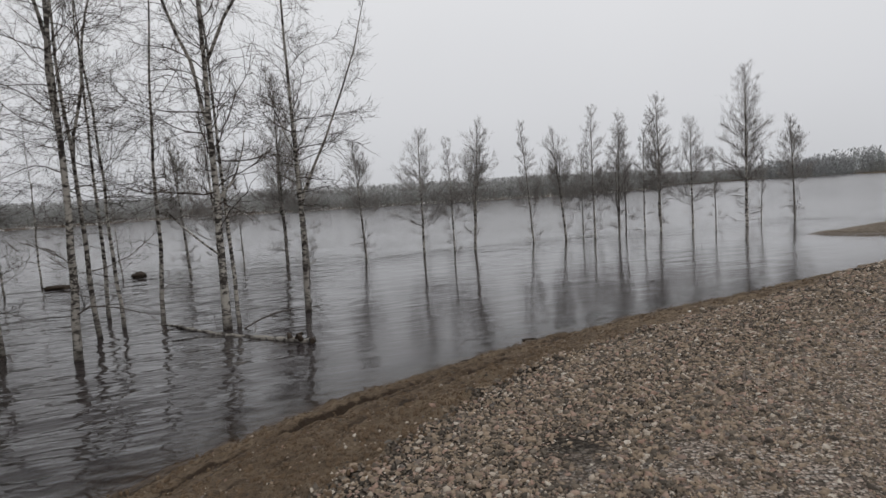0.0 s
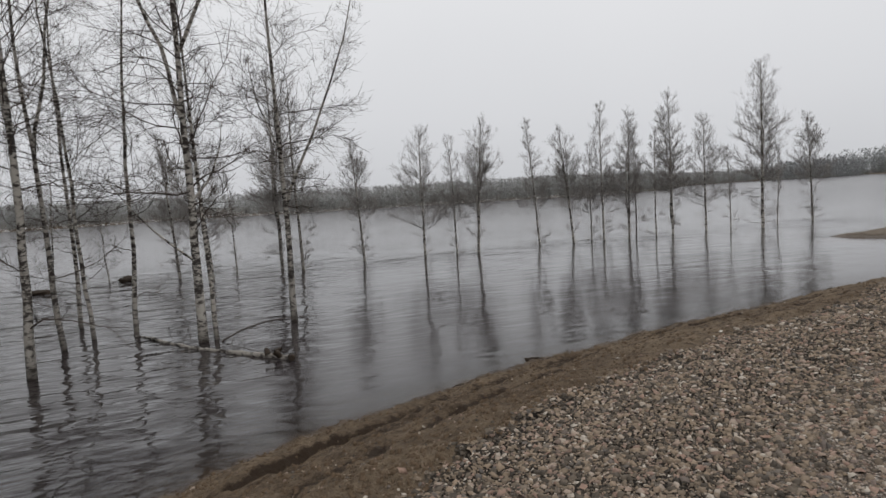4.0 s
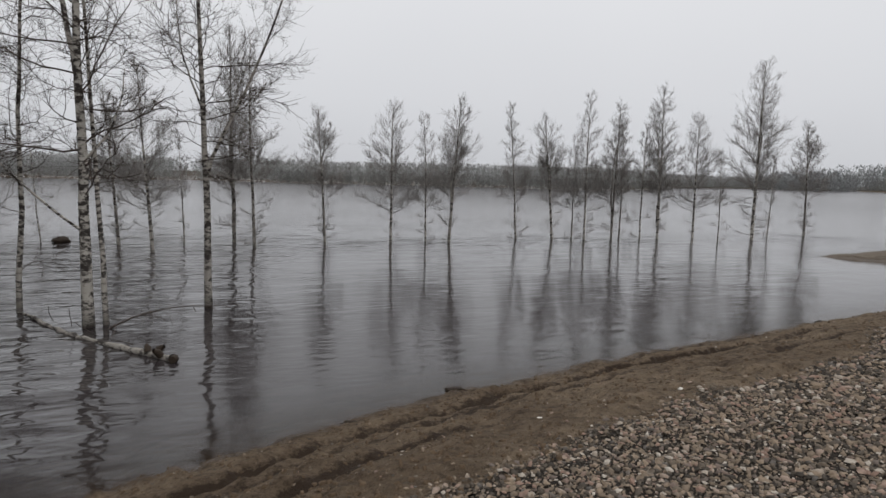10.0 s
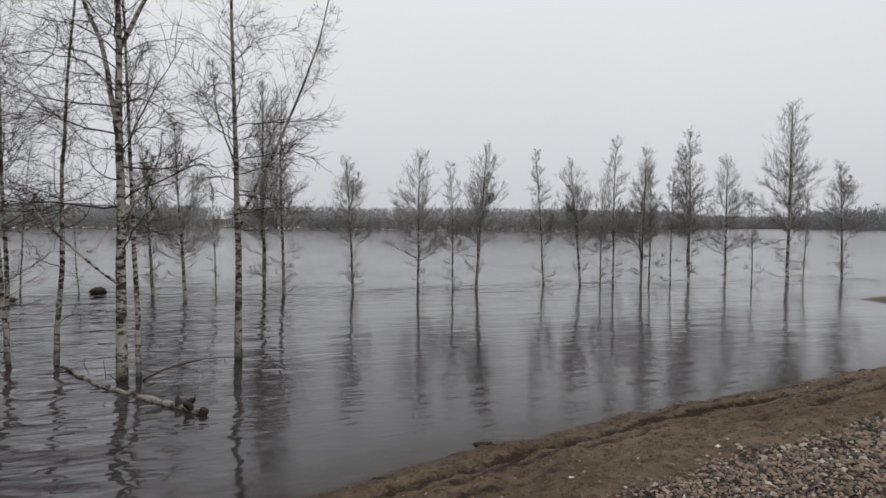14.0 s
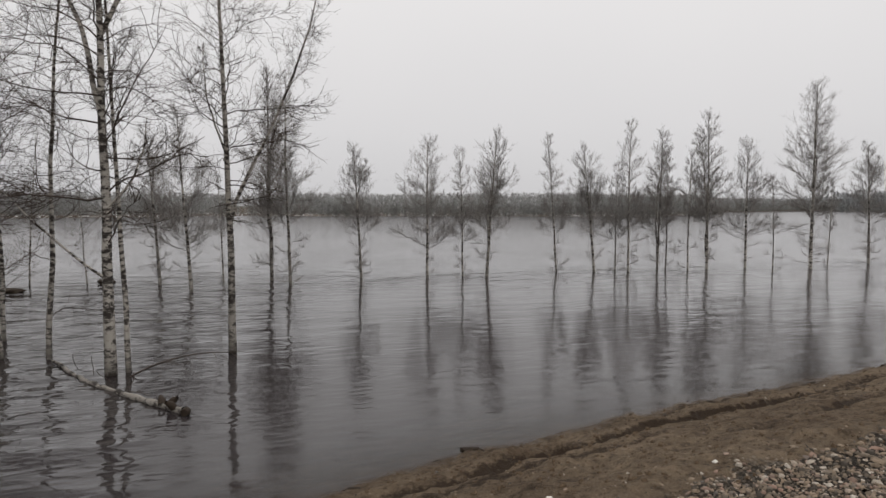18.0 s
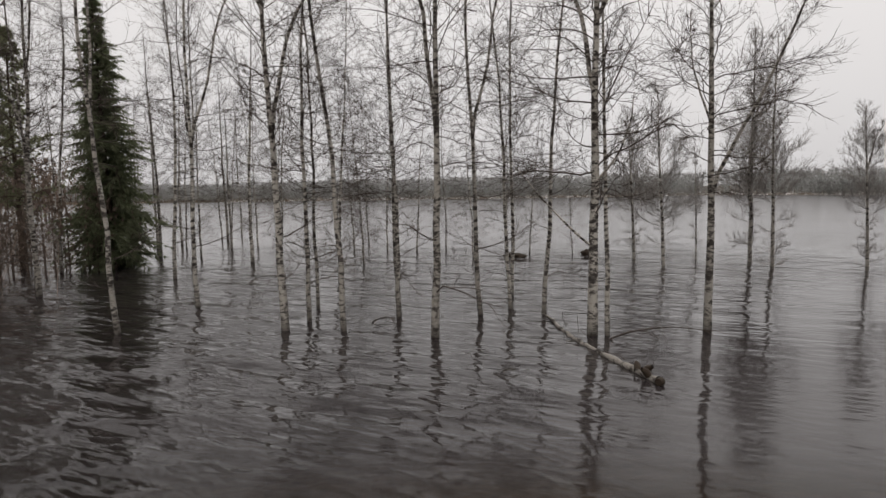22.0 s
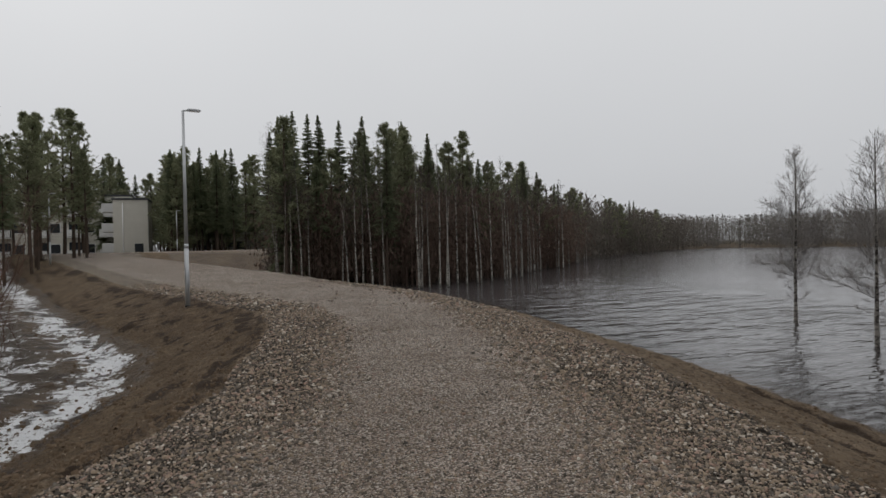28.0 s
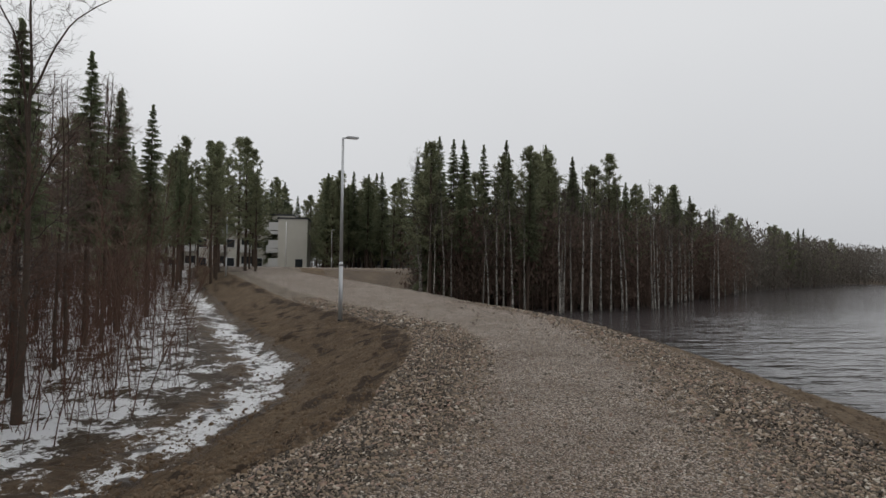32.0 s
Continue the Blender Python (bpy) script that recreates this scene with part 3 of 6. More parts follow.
def build_ground():
    x, y, faces = disc(470, 700, 1.2, 2400, 0.3, -0.3)
    h, ds, db = lay(x, y)
    me = smooth(mesh_of("ground", np.stack([x, y, h], -1), faces, M_GROUND))
    far = np.hypot(x, y)
    wob = 0.35 * wave(x, y, 0.8, 21)
    on_dike = (ds < 40) & (far < 150)
    ridge = poly_distance(x, y, RIDGE, False)
    d = ds + 0.6 * wob + gravel_reach(x, y)
    # where the ground under laid stones gets its painted gap shade
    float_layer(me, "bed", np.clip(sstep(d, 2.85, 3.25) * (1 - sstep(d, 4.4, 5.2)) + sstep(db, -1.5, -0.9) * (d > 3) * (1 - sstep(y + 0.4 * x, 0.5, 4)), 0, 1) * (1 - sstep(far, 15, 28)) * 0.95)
    float_layer(me, "sand", 0.85 * sstep(far, 17, 24) * sstep(y, 6, 14) * (db < 0))
    float_layer(me, "topsoil", sstep(db + 0.4 * wob, 0.2, 0.6) * 0.65)
    float_layer(me, "gravel", sstep(ds + 0.6 * wob + gravel_reach(x, y), 2.85, 3.25) * (1 - sstep(db, 0.05, 0.35)) * on_dike)
    float_layer(me, "track", sstep(ds + wob, 4.2, 5.2) * (1 - sstep(db + wob, -1.3, -0.7)) * on_dike + (1 - sstep(ridge, 1.2, 2.2)))
    float_layer(me, "litter", (np.maximum(sstep(db, 3.5, 5.5), sstep(-ds, 6, 9)) + (1 - on_dike)) * sstep(ridge, 6, 9))
    south = sstep(-y + 0.6 * x, 1, 10) * (1 - sstep(y, 0, 5))
    float_layer(me, "snow", sstep(db + 0.5 * wob, 2.3, 3.1) * ((0.28 + 0.16 * sstep(db, 4.5, 6.0)) * south * np.maximum(sstep(-y, 4.0, 9.5), 1.15 * sstep(db, 3.3, 4.4)) - 0.25 + 0.29 * south + 0.55 * np.exp(-(((x - 28) / 2.0) ** 2 + ((y - 10.2) / 1.0) ** 2)) + 0.30 * south * np.exp(-(((db - 3.4) / 0.55) ** 2))) * (ds > 4) * (far < 170) + 0.38 * (far > 125) * (far < 215) * (db < 0) * (y > 60) * (x < 90))
    foot = poly_distance(x, y, TOE[:6], False) * np.where(inside(x, y, TOE + FLOODED), -1, 1)
    bank = (far > 16) & (y > 6) & (x > 8) & (far < 95) & (db < -2)
    shelf = bank * np.clip(0.75 * np.exp(-(((foot + 1.2) / 1.8) ** 2)) + 0.9 * np.exp(-(((ds - 0.35) / 0.22) ** 2)) * (foot < 0) + 0.6 * lattice(foot * 0.9, (x + y) * 0.12, 1.0, 63) * (foot < 1.5), 0, 1)
    streak = np.clip(lattice(db * 4.5, (x - y) * 1.1, 1.0, 61) + 0.7 * lattice(x, y, 5.2, 62) - 0.15, 0, 1) * (db > 0.2) * (db < 4.5)
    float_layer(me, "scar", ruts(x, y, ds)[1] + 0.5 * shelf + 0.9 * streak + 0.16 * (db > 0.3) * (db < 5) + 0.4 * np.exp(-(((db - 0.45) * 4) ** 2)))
    float_layer(me, "wet", (1 - sstep(ds, 0.12, 0.5)) + 0.9 * sstep(db, 1.9, 3.0) * (1 - sstep(db, 5.5, 7)) * (far < 90))
    tagged(new("ground", me), "brown sandy soil, gravel and patchy snow", "ground", kind="structure")


def build_water():
    x, y, faces = disc(260, 300, 1.0, 2400, 0.3, -0.3)
    h, ds, db = lay(x, y)
    me = smooth(mesh_of("water", np.stack([x, y, 0 * x], -1), faces, M_WATER))
    r = np.hypot(x, y)
    line = [(-24, 15), (-9, 19.5), (0, 22.6), (9, 25.2), (20, 28.5)]
    row = poly_distance(x, y, line, False)
    open_west = sstep(-x - 0.12 * np.abs(y - 4), 0.2, 5.0) * (1 - sstep(r, 16, 34)) * sstep(y, -14, -6)
    lee = sstep(ds, -5.0, -1.2) * sstep(x, -3.0, 1.0)
    chop = 0.62 + 0.55 * np.exp(-((row / 2.2) ** 2)) + 1.15 * open_west - 0.05 * lee - 0.25 * sstep(r, 28, 60) + 0.95 * sstep(-y, 7, 16) * sstep(x, -24, -12)
    float_layer(me, "chop", np.clip(chop, 0.2, 2.1))
    # near-shore silt, plus sky reflection painted in over the open and far water
    float_layer(me, "silt", np.clip(0.75 * np.exp(ds / 4.0) + 0.22 * sstep(x + 0.3 * y, 0, 12) * sstep(y, 3, 9) + 0.55 * sstep(r, 22, 40), 0, 1) * (ds < 0.5) * (1 - 0.75 * open_west))
    float_layer(me, "ruffle", 0.05 + 0.08 * sstep(r, 9, 45) + 0.05 * sstep(r, 60, 170))
    float_layer(me, "shallow", np.exp(-np.clip(-h, 0, 9) / 0.30) * (ds > -8))
    tagged(new("water", me), "dark rippled flood water under a grey sky", "water", kind="structure")


build_ground()
build_water()


# ---- trees ----
def birch_meshes(seed, H, r0, limbs=34, base=0.18, spread=1.0, steep=0.55, low=0, forks=(), m2=7, m3=4, bend=0.02, fine=1.0, twig=None, bark=None, name="birch", jit=0.85, rise=0.10, foot=0.45, bow=0.25, rmin=0.0035, taper=0.9, crook=0.21, reach=0.17):
    """Trunk and branch meshes of a bare birch. low: wide branches near the foot; forks: (height share, azimuth, angle, length share, radius share)."""
    g = np.random.default_rng(seed)
    twig = twig or M_TWIG
    n = 16
    t = np.linspace(0, 1, n + 1)
    drift = np.cumsum(np.cumsum(g.normal(0, bend, (n + 1, 2)), 0) * 0.45 + g.normal(0, bend, (n + 1, 2)), 0) * H / n
    drift -= drift[0]
    trunk = np.stack([drift[:, 0], drift[:, 1], t * H], -1)
    trunk[0, 2] = -0.9
    rad = r0 * (1 - 0.93 * t**taper) + 0.004
    rad[0] = r0 * 1.25
    tubes = Tubes()
    tubes.add(trunk[None], rad[None], 9)
    stems = [(trunk, rad, base, 1.0)]
    for share, az, ang, ln, rs in forks:
        p, _ = along(trunk[None], np.array([share]))
        way = np.array([[np.cos(az) * np.sin(ang), np.sin(az) * np.sin(ang), np.cos(ang)]])
        line = grow(g, p, way, np.array([ln * H]), 12, 0.35, 0.09)
        rr = r0 * rs * (1 - 0.9 * np.linspace(0, 1, 13)) + 0.004
        tubes.add(line, rr[None], 7)
        stems.append((line[0], rr, 0.25, ln))
    trunk_me = tubes.mesh(name + "_trunk", bark or M_BARK)
    br = Tubes()

    def fan(d, tan, flat):
        """Directions that leave their parent's way d at an angle."""
        d = d / (np.linalg.norm(d, axis=1, keepdims=True) + 1e-9)
        q = g.normal(0, 1, d.shape)
        q[:, 2] *= flat
        q -= d * (q * d).sum(1, keepdims=True)
        q /= np.linalg.norm(q, axis=1, keepdims=True) + 1e-9
        return d + q * tan * g.uniform(0.6, 1.35, (len(d), 1))

    for line, rr, b0, share in stems:
        few = low if share == 1.0 else 0
        m = max(4, int(limbs * share**1.4)) + few
        u = b0 + (0.985 - b0) * ((np.arange(m) + g.random(m)) / m) ** (1.0 if few else 0.92)
        u[:few] = g.uniform(0.058, 0.34, few)
        v = np.clip((u - b0) / (1 - b0), 0, 1)
        p, d = along(np.repeat(line[None], m, 0), u)
        az = np.arange(m) * 2.4 + g.normal(0, 0.5, m)
        el = steep * 0.55 + 0.70 * v + g.normal(0, 0.17, m)
        ln = H * share * (0.23 * spread * (foot + (1 - foot) * np.clip(v / 0.3, 0, 1)) * (1 - v) ** (0.46 if few else 0.6) + 0.018) * g.uniform(0.5, 1.12, m)
        up = bow * (0.45 + 0.8 * v)
        el[:few] = g.uniform(-0.1, 0.55, few)
        ln[:few] = g.uniform(0.35, 1.0, few) * reach * H
        up[:few] = 0.2
        way = np.stack([np.cos(az) * np.cos(el), np.sin(az) * np.cos(el), np.sin(el)], -1)
        l1 = grow(g, p, way, ln, 8, up, crook)
        r1 = np.clip(np.interp(u, np.linspace(0, 1, len(rr)), rr) * 0.28 * (0.45 + 0.55 * ln / ln.max()), rmin, 0.019)
        br.add(l1, r1[:, None] * np.linspace(1, 0.25, 9), 4)
        i2 = g.choice(m, int(m * m2), p=ln / ln.sum())
        u2 = g.uniform(0.14, 1.0, len(i2))
        p2, d2 = along(l1[i2], u2)
        ln2 = ln[i2] * (0.58 - 0.34 * u2) * g.uniform(0.45, 1.2, len(i2)) + 0.05
        l2 = grow(g, p2, fan(d2, jit * 1.25, 0.6), ln2, 4, rise, crook)
        br.add(l2, (r1[i2] * 0.50)[:, None].clip(0.0028 * fine) * np.linspace(1, 0.5, 5), 3)
        i3 = g.choice(len(i2), len(i2) * m3, p=ln2 / ln2.sum())
        p3, d3 = along(l2[i3], g.uniform(0.12, 1.0, len(i3)))
        l3 = grow(g, p3, fan(d3, jit, 1.0), ln2[i3] * g.uniform(0.22, 0.6, len(i3)) + 0.035, 2, 0.15, 0.14)
        br.add(l3, np.full((len(i3), 3), 0.0024 * fine) * np.array([1, 0.8, 0.5]), 2)
    return trunk_me, br.mesh(name + "_branches", twig)


def spruce_meshes(seed, H, width=0.17, tiers=22, base=0.06, ragged=0.25):
    """Trunk and needle meshes of a spruce: drooping boughs set with flat sprays."""
    g = np.random.default_rng(seed)
    tr = Tubes()
    z = np.linspace(-0.4, H, 9)
    tr.add(np.stack([0 * z, 0 * z, z], -1)[None], (H * 0.011 * (1 - 0.95 * np.linspace(0, 1, 9)) + 0.01)[None], 7)
    tris = []
    count = tiers * 9
    for k in range(count):
        u = base + (0.99 - base) * ((k // 9 + (0.5 + 0.02 * k / tiers) * g.random() + 0.06 * k / tiers * g.random()) / (tiers + 0.5)) ** 0.9
        reach = H * width * (1 - u) ** 0.88 * (0.88 + 0.12 * np.sin(u * 23 + seed)) + 0.07
        a = k * 2.4 + g.normal(0, 0.5)
        ln = reach * g.uniform(1 - 1.8 * ragged, 1.15)
        out, side = np.array([np.cos(a), np.sin(a), 0]), np.array([-np.sin(a), np.cos(a), 0])
        root = np.array([0, 0, H * u])
        sag = ln * g.uniform(0.2, 0.95) * (1.1 - 0.8 * u)
        tris.append((root - side * 0.012, root + side * 0.012, root + out * ln * 0.9 + np.array([0, 0, 0.25 * ln - sag * 0.81])))
        for s in np.linspace(0.18, 1.0, 9):
            p = root + out * ln * s + np.array([0, 0, -sag * s * s + 0.25 * ln * s * s])
            w = ln * 0.30 * (1.12 - s) + 0.10
            for q in (-1, 1):
                for r in range(2):
                    tip = p + side * q * w * g.uniform(0.4, 1.2) + out * w * g.uniform(0.2, 1.0) - np.array([0, 0, w * g.uniform(-0.15, 0.75)])
                    tris.append((p - out * w * 0.12, p + out * w * 0.16 + np.array([0, 0, w * g.uniform(0.02, 0.2)]), tip))
            tris.append((p - side * w * 0.12, p + side * w * 0.12, p + out * w * 0.35 - np.array([0, 0, w * g.uniform(0.4, 1.5)])))
    for k in range(14):
        a = k * 2.4
        tris.append(((0, 0, H * 0.97), (0, 0.02, H * 1.01), (0.12 * np.cos(a), 0.12 * np.sin(a), H * (0.955 + 0.004 * k))))
    v = np.array(tris).reshape(-1, 3)
    return tr.mesh("spruce_trunk", M_BROWNBARK), mesh_of("spruce_needles", v, np.arange(len(v)).reshape(-1, 3), M_SPRUCE)


def pine_meshes(seed, H, crown=0.5, width=0.16, boughs=34):
    """Trunk with boughs, and tufts of needles, of a pine with a bare lower trunk."""
    g = np.random.default_rng(seed)
    tr = Tubes()
    n = 11
    pts = np.stack([np.cumsum(g.normal(0, 0.012 * H / 10, n)), np.cumsum(g.normal(0, 0.012 * H / 10, n)), np.linspace(-0.4, H * 0.985, n)], -1)
    tr.add(pts[None], (H * 0.012 * (1 - 0.9 * np.linspace(0, 1, n)) + 0.01)[None], 7)
    u = 1 - crown + crown * np.sort(g.random(boughs)) ** 1.0
    p, _ = along(np.repeat(pts[None], boughs, 0), u)
    az = np.arange(boughs) * 2.4 + g.normal(0, 0.4, boughs)
    rel = (u - 1 + crown) / crown
    el = 0.05 + 0.75 * rel + g.normal(0, 0.15, boughs)
    ln = H * width * (0.5 + 0.5 * np.clip(rel / 0.25, 0, 1)) * (1 - rel) ** 0.75 * g.uniform(0.5, 1.5, boughs) + 0.14
    way = np.stack([np.cos(az) * np.cos(el), np.sin(az) * np.cos(el), np.sin(el)], -1)
    b = grow(g, p, way, ln, 4, 0.35, 0.10)
    tr.add(b, (0.006 + 0.014 * ln)[:, None] * np.linspace(1, 0.35, 5), 3)
    dead = 12
    p0, _ = along(np.repeat(pts[None], dead, 0), g.uniform(0.15, 1 - crown, dead))
    a0 = g.uniform(0, 6.3, dead)
    d0 = grow(g, p0, np.stack([np.cos(a0), np.sin(a0), 0 * a0 - 0.1], -1), g.uniform(0.3, 0.9, dead) * H * 0.1, 3, -0.1, 0.1)
    tr.add(d0, np.full((dead, 4), 0.009) * np.linspace(1, 0.4, 4), 3)
    m = 11
    i = np.repeat(np.arange(boughs), m)
    c, _ = along(b[i], g.uniform(0.25, 1.0, len(i)) ** 0.8)
    c = c + g.normal(0, 0.045 * H * width + 0.03, c.shape) * (1, 1, 0.7) * (1.15 - 0.55 * rel[i])[:, None]
    k = 12
    way = g.normal(0, 1, (len(c), k, 3))
    way[..., 2] = way[..., 2] * 0.7 + 0.35
    way /= np.linalg.norm(way, axis=2, keepdims=True)
    side = np.cross(way, g.normal(0, 1, way.shape))
    side /= np.linalg.norm(side, axis=2, keepdims=True) + 1e-9
    size = (0.010 * H + 0.075) * g.uniform(0.6, 1.25, (len(c), k, 1))
    o = np.repeat(c[:, None], k, 1)
    v = np.stack([o - side * size * 0.16, o + side * size * 0.16, o + way * size * 1.25], 2).reshape(-1, 3)
    return tr.mesh("pine_trunk", M_BROWNBARK), mesh_of("pine_needles", v, np.arange(len(v)).reshape(-1, 3), M_PINE)


def tree(kind, meshes, label, crown="crown", group=""):
    """A tree of two parts under an Empty at its foot."""
    ob = new(kind)
    for nm, me in (("trunk", meshes[0]), (crown, meshes[1])):
        q = new(nm, me)
        q.parent = ob
    return tagged(ob, label, "tree", group)


def stand(ob, x, y, z, turn, s=1.0, sz=None, lean=(0.0, 0.0)):
    ob.matrix_basis = pose(x, y, z, lean[0], lean[1], turn) @ Matrix.Diagonal((s, s, sz or s, 1))
    return ob


def again(ob, x, y, z, turn, s=1.0, sz=None, lean=(0.0, 0.0)):
    c = copy_thing(ob, Matrix.Identity(4))
    return stand(c, x, y, z, turn, s, sz, lean)


pick = random.Random(11)

# The two birches that stand by the sunken log, and its neighbours
A_BIRCH = birch_meshes(101, 10.5, 0.092, 60, 0.20, 1.2, 0.34, forks=((0.40, 2.6, 0.28, 0.55, 0.45), (0.52, 0.3, 0.34, 0.42, 0.40), (0.26, 0.1, 1.0, 0.16, 0.24), (0.15, 3.3, 0.95, 0.22, 0.22)), m2=8, m3=4, bend=0.014)
stand(tree("birch_tree", A_BIRCH, "tall bare birch with pale flaking bark in the flood"), -4.79, 10.14, 0, 10)
A2_BIRCH = birch_meshes(102, 8.6, 0.045, 38, 0.25, 0.7, 0.5, m2=9, m3=5, bend=0.015)
stand(tree("birch_tree", A2_BIRCH, "thin bare birch close beside a thicker birch in water"), -4.58, 10.3, 0, 140, lean=(0, 1.5))
L_BIRCH = birch_meshes(103, 9.2, 0.072, 60, 0.26, 0.95, 0.5, forks=((0.26, 0.15, 0.36, 0.58, 0.48), (0.40, 2.8, 0.5, 0.28, 0.26)), m2=8, m3=4, bend=0.014)
stand(tree("birch_tree", L_BIRCH, "bare forked birch with a pale trunk in dark water"), -3.36, 11.68, 0, 0)

SLIM = [tree("birch_tree", birch_meshes(200 + n, h, r, li + 6, b, sp, st, lo, fk, m2=6, m3=4, bend=0.034, fine=0.95), "slender bare birch standing in flood water", group="flooded birches")
        for n, (h, r, li, b, sp, st, lo, fk) in enumerate((
            (9.5, 0.050, 44, 0.20, 0.85, 0.42, 4, ()), (10.5, 0.054, 46, 0.24, 0.85, 0.45, 3, ((0.36, 1.0, 0.20, 0.6, 0.6),)), (9.0, 0.046, 50, 0.08, 0.95, 0.3, 14, ()),
            (11.0, 0.076, 48, 0.26, 0.95, 0.5, 4, ((0.34, 4.0, 0.25, 0.55, 0.55), (0.55, 1.5, 0.25, 0.35, 0.4))), (8.0, 0.040, 56, 0.06, 1.0, 0.28, 20, ()), (10.0, 0.054, 42, 0.30, 0.85, 0.5, 3, ((0.6, 2.0, 0.3, 0.3, 0.4),))))]
# place and height share for the birches among the near water
NEAR = [(-6.53, 11.15, 0, 1.0), (-7.40, 11.10, 2, 0.95), (-8.40, 12.46, 0, 0.95), (-7.45, 10.20, 1, 0.95), (-6.85, 8.18, 3, 0.92), (-8.95, 9.20, 0, 1.0), (-8.62, 8.92, 2, 1.05), (-9.38, 6.72, 3, 0.95), (-8.50, 7.45, 5, 1.0),
        (-9.70, 7.43, 2, 1.0), (-11.65, 4.45, 1, 1.02), (-12.95, 2.10, 3, 1.0), (-13.20, 0.22, 0, 1.05), (-14.9, 1.3, 5, 1.0), (-14.9, -0.95, 2, 1.05), (-17.3, 1.5, 3, 1.0), (-16.9, -0.1, 1, 1.0), (-18.0, 4.5, 3, 1.0),
        (-18.4, 8.2, 5, 1.1), (-13.1, 6.65, 1, 1.0), (-20.2, 4.9, 0, 1.1), (-21.5, -2.3, 3, 1.0), (-23.1, 6.2, 5, 1.0), (-20.4, 9.6, 1, 1.0), (-17.2, -5.4, 2, 1.1), (-16.0, -3.2, 3, 1.1), (-10.8, 8.4, 4, 1.0), (-13.6, 11.0, 4, 1.05)]
MID = [(-23, 19.6, 4, 0.85), (-19.7, 18, 4, 0.9), (-18.2, 18.4, 2, 0.75), (-17.5, 19.5, 4, 0.8), (-14.6, 18, 4, 0.78), (-14.7, 20.2, 2, 0.7), (-14, 20.8, 4, 0.75), (-21, 17.2, 4, 0.9), (-12.2, 21.2, 4, 0.58), (-32.3, 16.4, 0, 0.82),
       (-30, 15.8, 2, 0.85), (-28.3, 16.1, 4, 0.95), (-26.2, 15.3, 0, 0.8), (-28.8, 12.9, 2, 0.9), (-26.4, 4.2, 5, 1.0), (-30.4, 5.4, 2, 1.1), (-30.6, 6.6, 0, 1.0), (-35, 19, 0, 0.9), (-30, 18.5, 5, 0.85), (-36, 22, 2, 0.9), (-30, 3.2, 3, 1.0),
       (-24, 11.5, 4, 1.0), (-33, 10.5, 0, 0.95), (-38, 14, 2, 0.95), (-27, 9.2, 4, 1.0), (-16.5, 14.2, 4, 0.85), (-40, 8, 1, 0.95), (-43, 17, 0, 0.9), (-20.5, 13.2, 2, 0.8)]
seen = set()
for x, y, n, s in NEAR + MID:
    f = stand if n not in seen else again
    seen.add(n)
    f(SLIM[n], x, y, 0.0, pick.uniform(0, 360), s * pick.uniform(0.95, 1.05), lean=(pick.uniform(-3, 3), pick.uniform(-3, 3)))

# three pale trunks close together, and their neighbour
TRIO = tree("birch_tree", birch_meshes(231, 12.5, 0.115, 44, 0.42, 0.8, 0.5, m2=7, bend=0.012), "thick white-barked birch in a clump of three", group="clump of white birches")
for n, (x, y) in enumerate(((-17.15, -8.45), (-16.62, -7.82), (-16.02, -6.97))):
    (again if n else stand)(TRIO, x, y, 0.0, 90 * n, 1.0 - 0.04 * n, lean=(0, 0) if n else (3.5, 0))
again(TRIO, -16.9, -4.03, 0, 200, 0.9)

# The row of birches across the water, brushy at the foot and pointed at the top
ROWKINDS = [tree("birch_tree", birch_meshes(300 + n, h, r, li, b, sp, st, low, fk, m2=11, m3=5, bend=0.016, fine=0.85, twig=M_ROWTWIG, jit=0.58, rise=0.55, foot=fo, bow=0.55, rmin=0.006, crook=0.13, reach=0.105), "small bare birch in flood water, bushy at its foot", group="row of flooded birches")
            for n, (h, r, li, b, sp, st, low, fo, fk) in enumerate((
                (5.2, 0.055, 74, 0.06, 1.22, 0.30, 20, 0.8, ()), (5.1, 0.055, 66, 0.06, 1.05, 0.30, 30, 0.95, ((0.62, 2.2, 0.25, 0.34, 0.5),)), (5.6, 0.045, 60, 0.10, 0.72, 0.45, 18, 0.7, ()),
                (5.2, 0.060, 60, 0.10, 1.2, 0.50, 18, 0.6, ((0.26, 1.2, 0.42, 0.55, 0.6), (0.42, 4.2, 0.34, 0.45, 0.5))), (6.3, 0.055, 80, 0.08, 0.82, 0.50, 24, 0.8, ((0.10, 4.5, 0.12, 0.82, 0.75),)),
                (8.2, 0.082, 100, 0.06, 0.98, 0.34, 28, 0.9, ((0.42, 2.0, 0.22, 0.42, 0.45),)), (4.2, 0.030, 30, 0.30, 0.5, 0.5, 6, 0.7, ())))]
ROWTALL = (5.2, 5.1, 5.6, 5.2, 6.3, 8.2, 4.2)
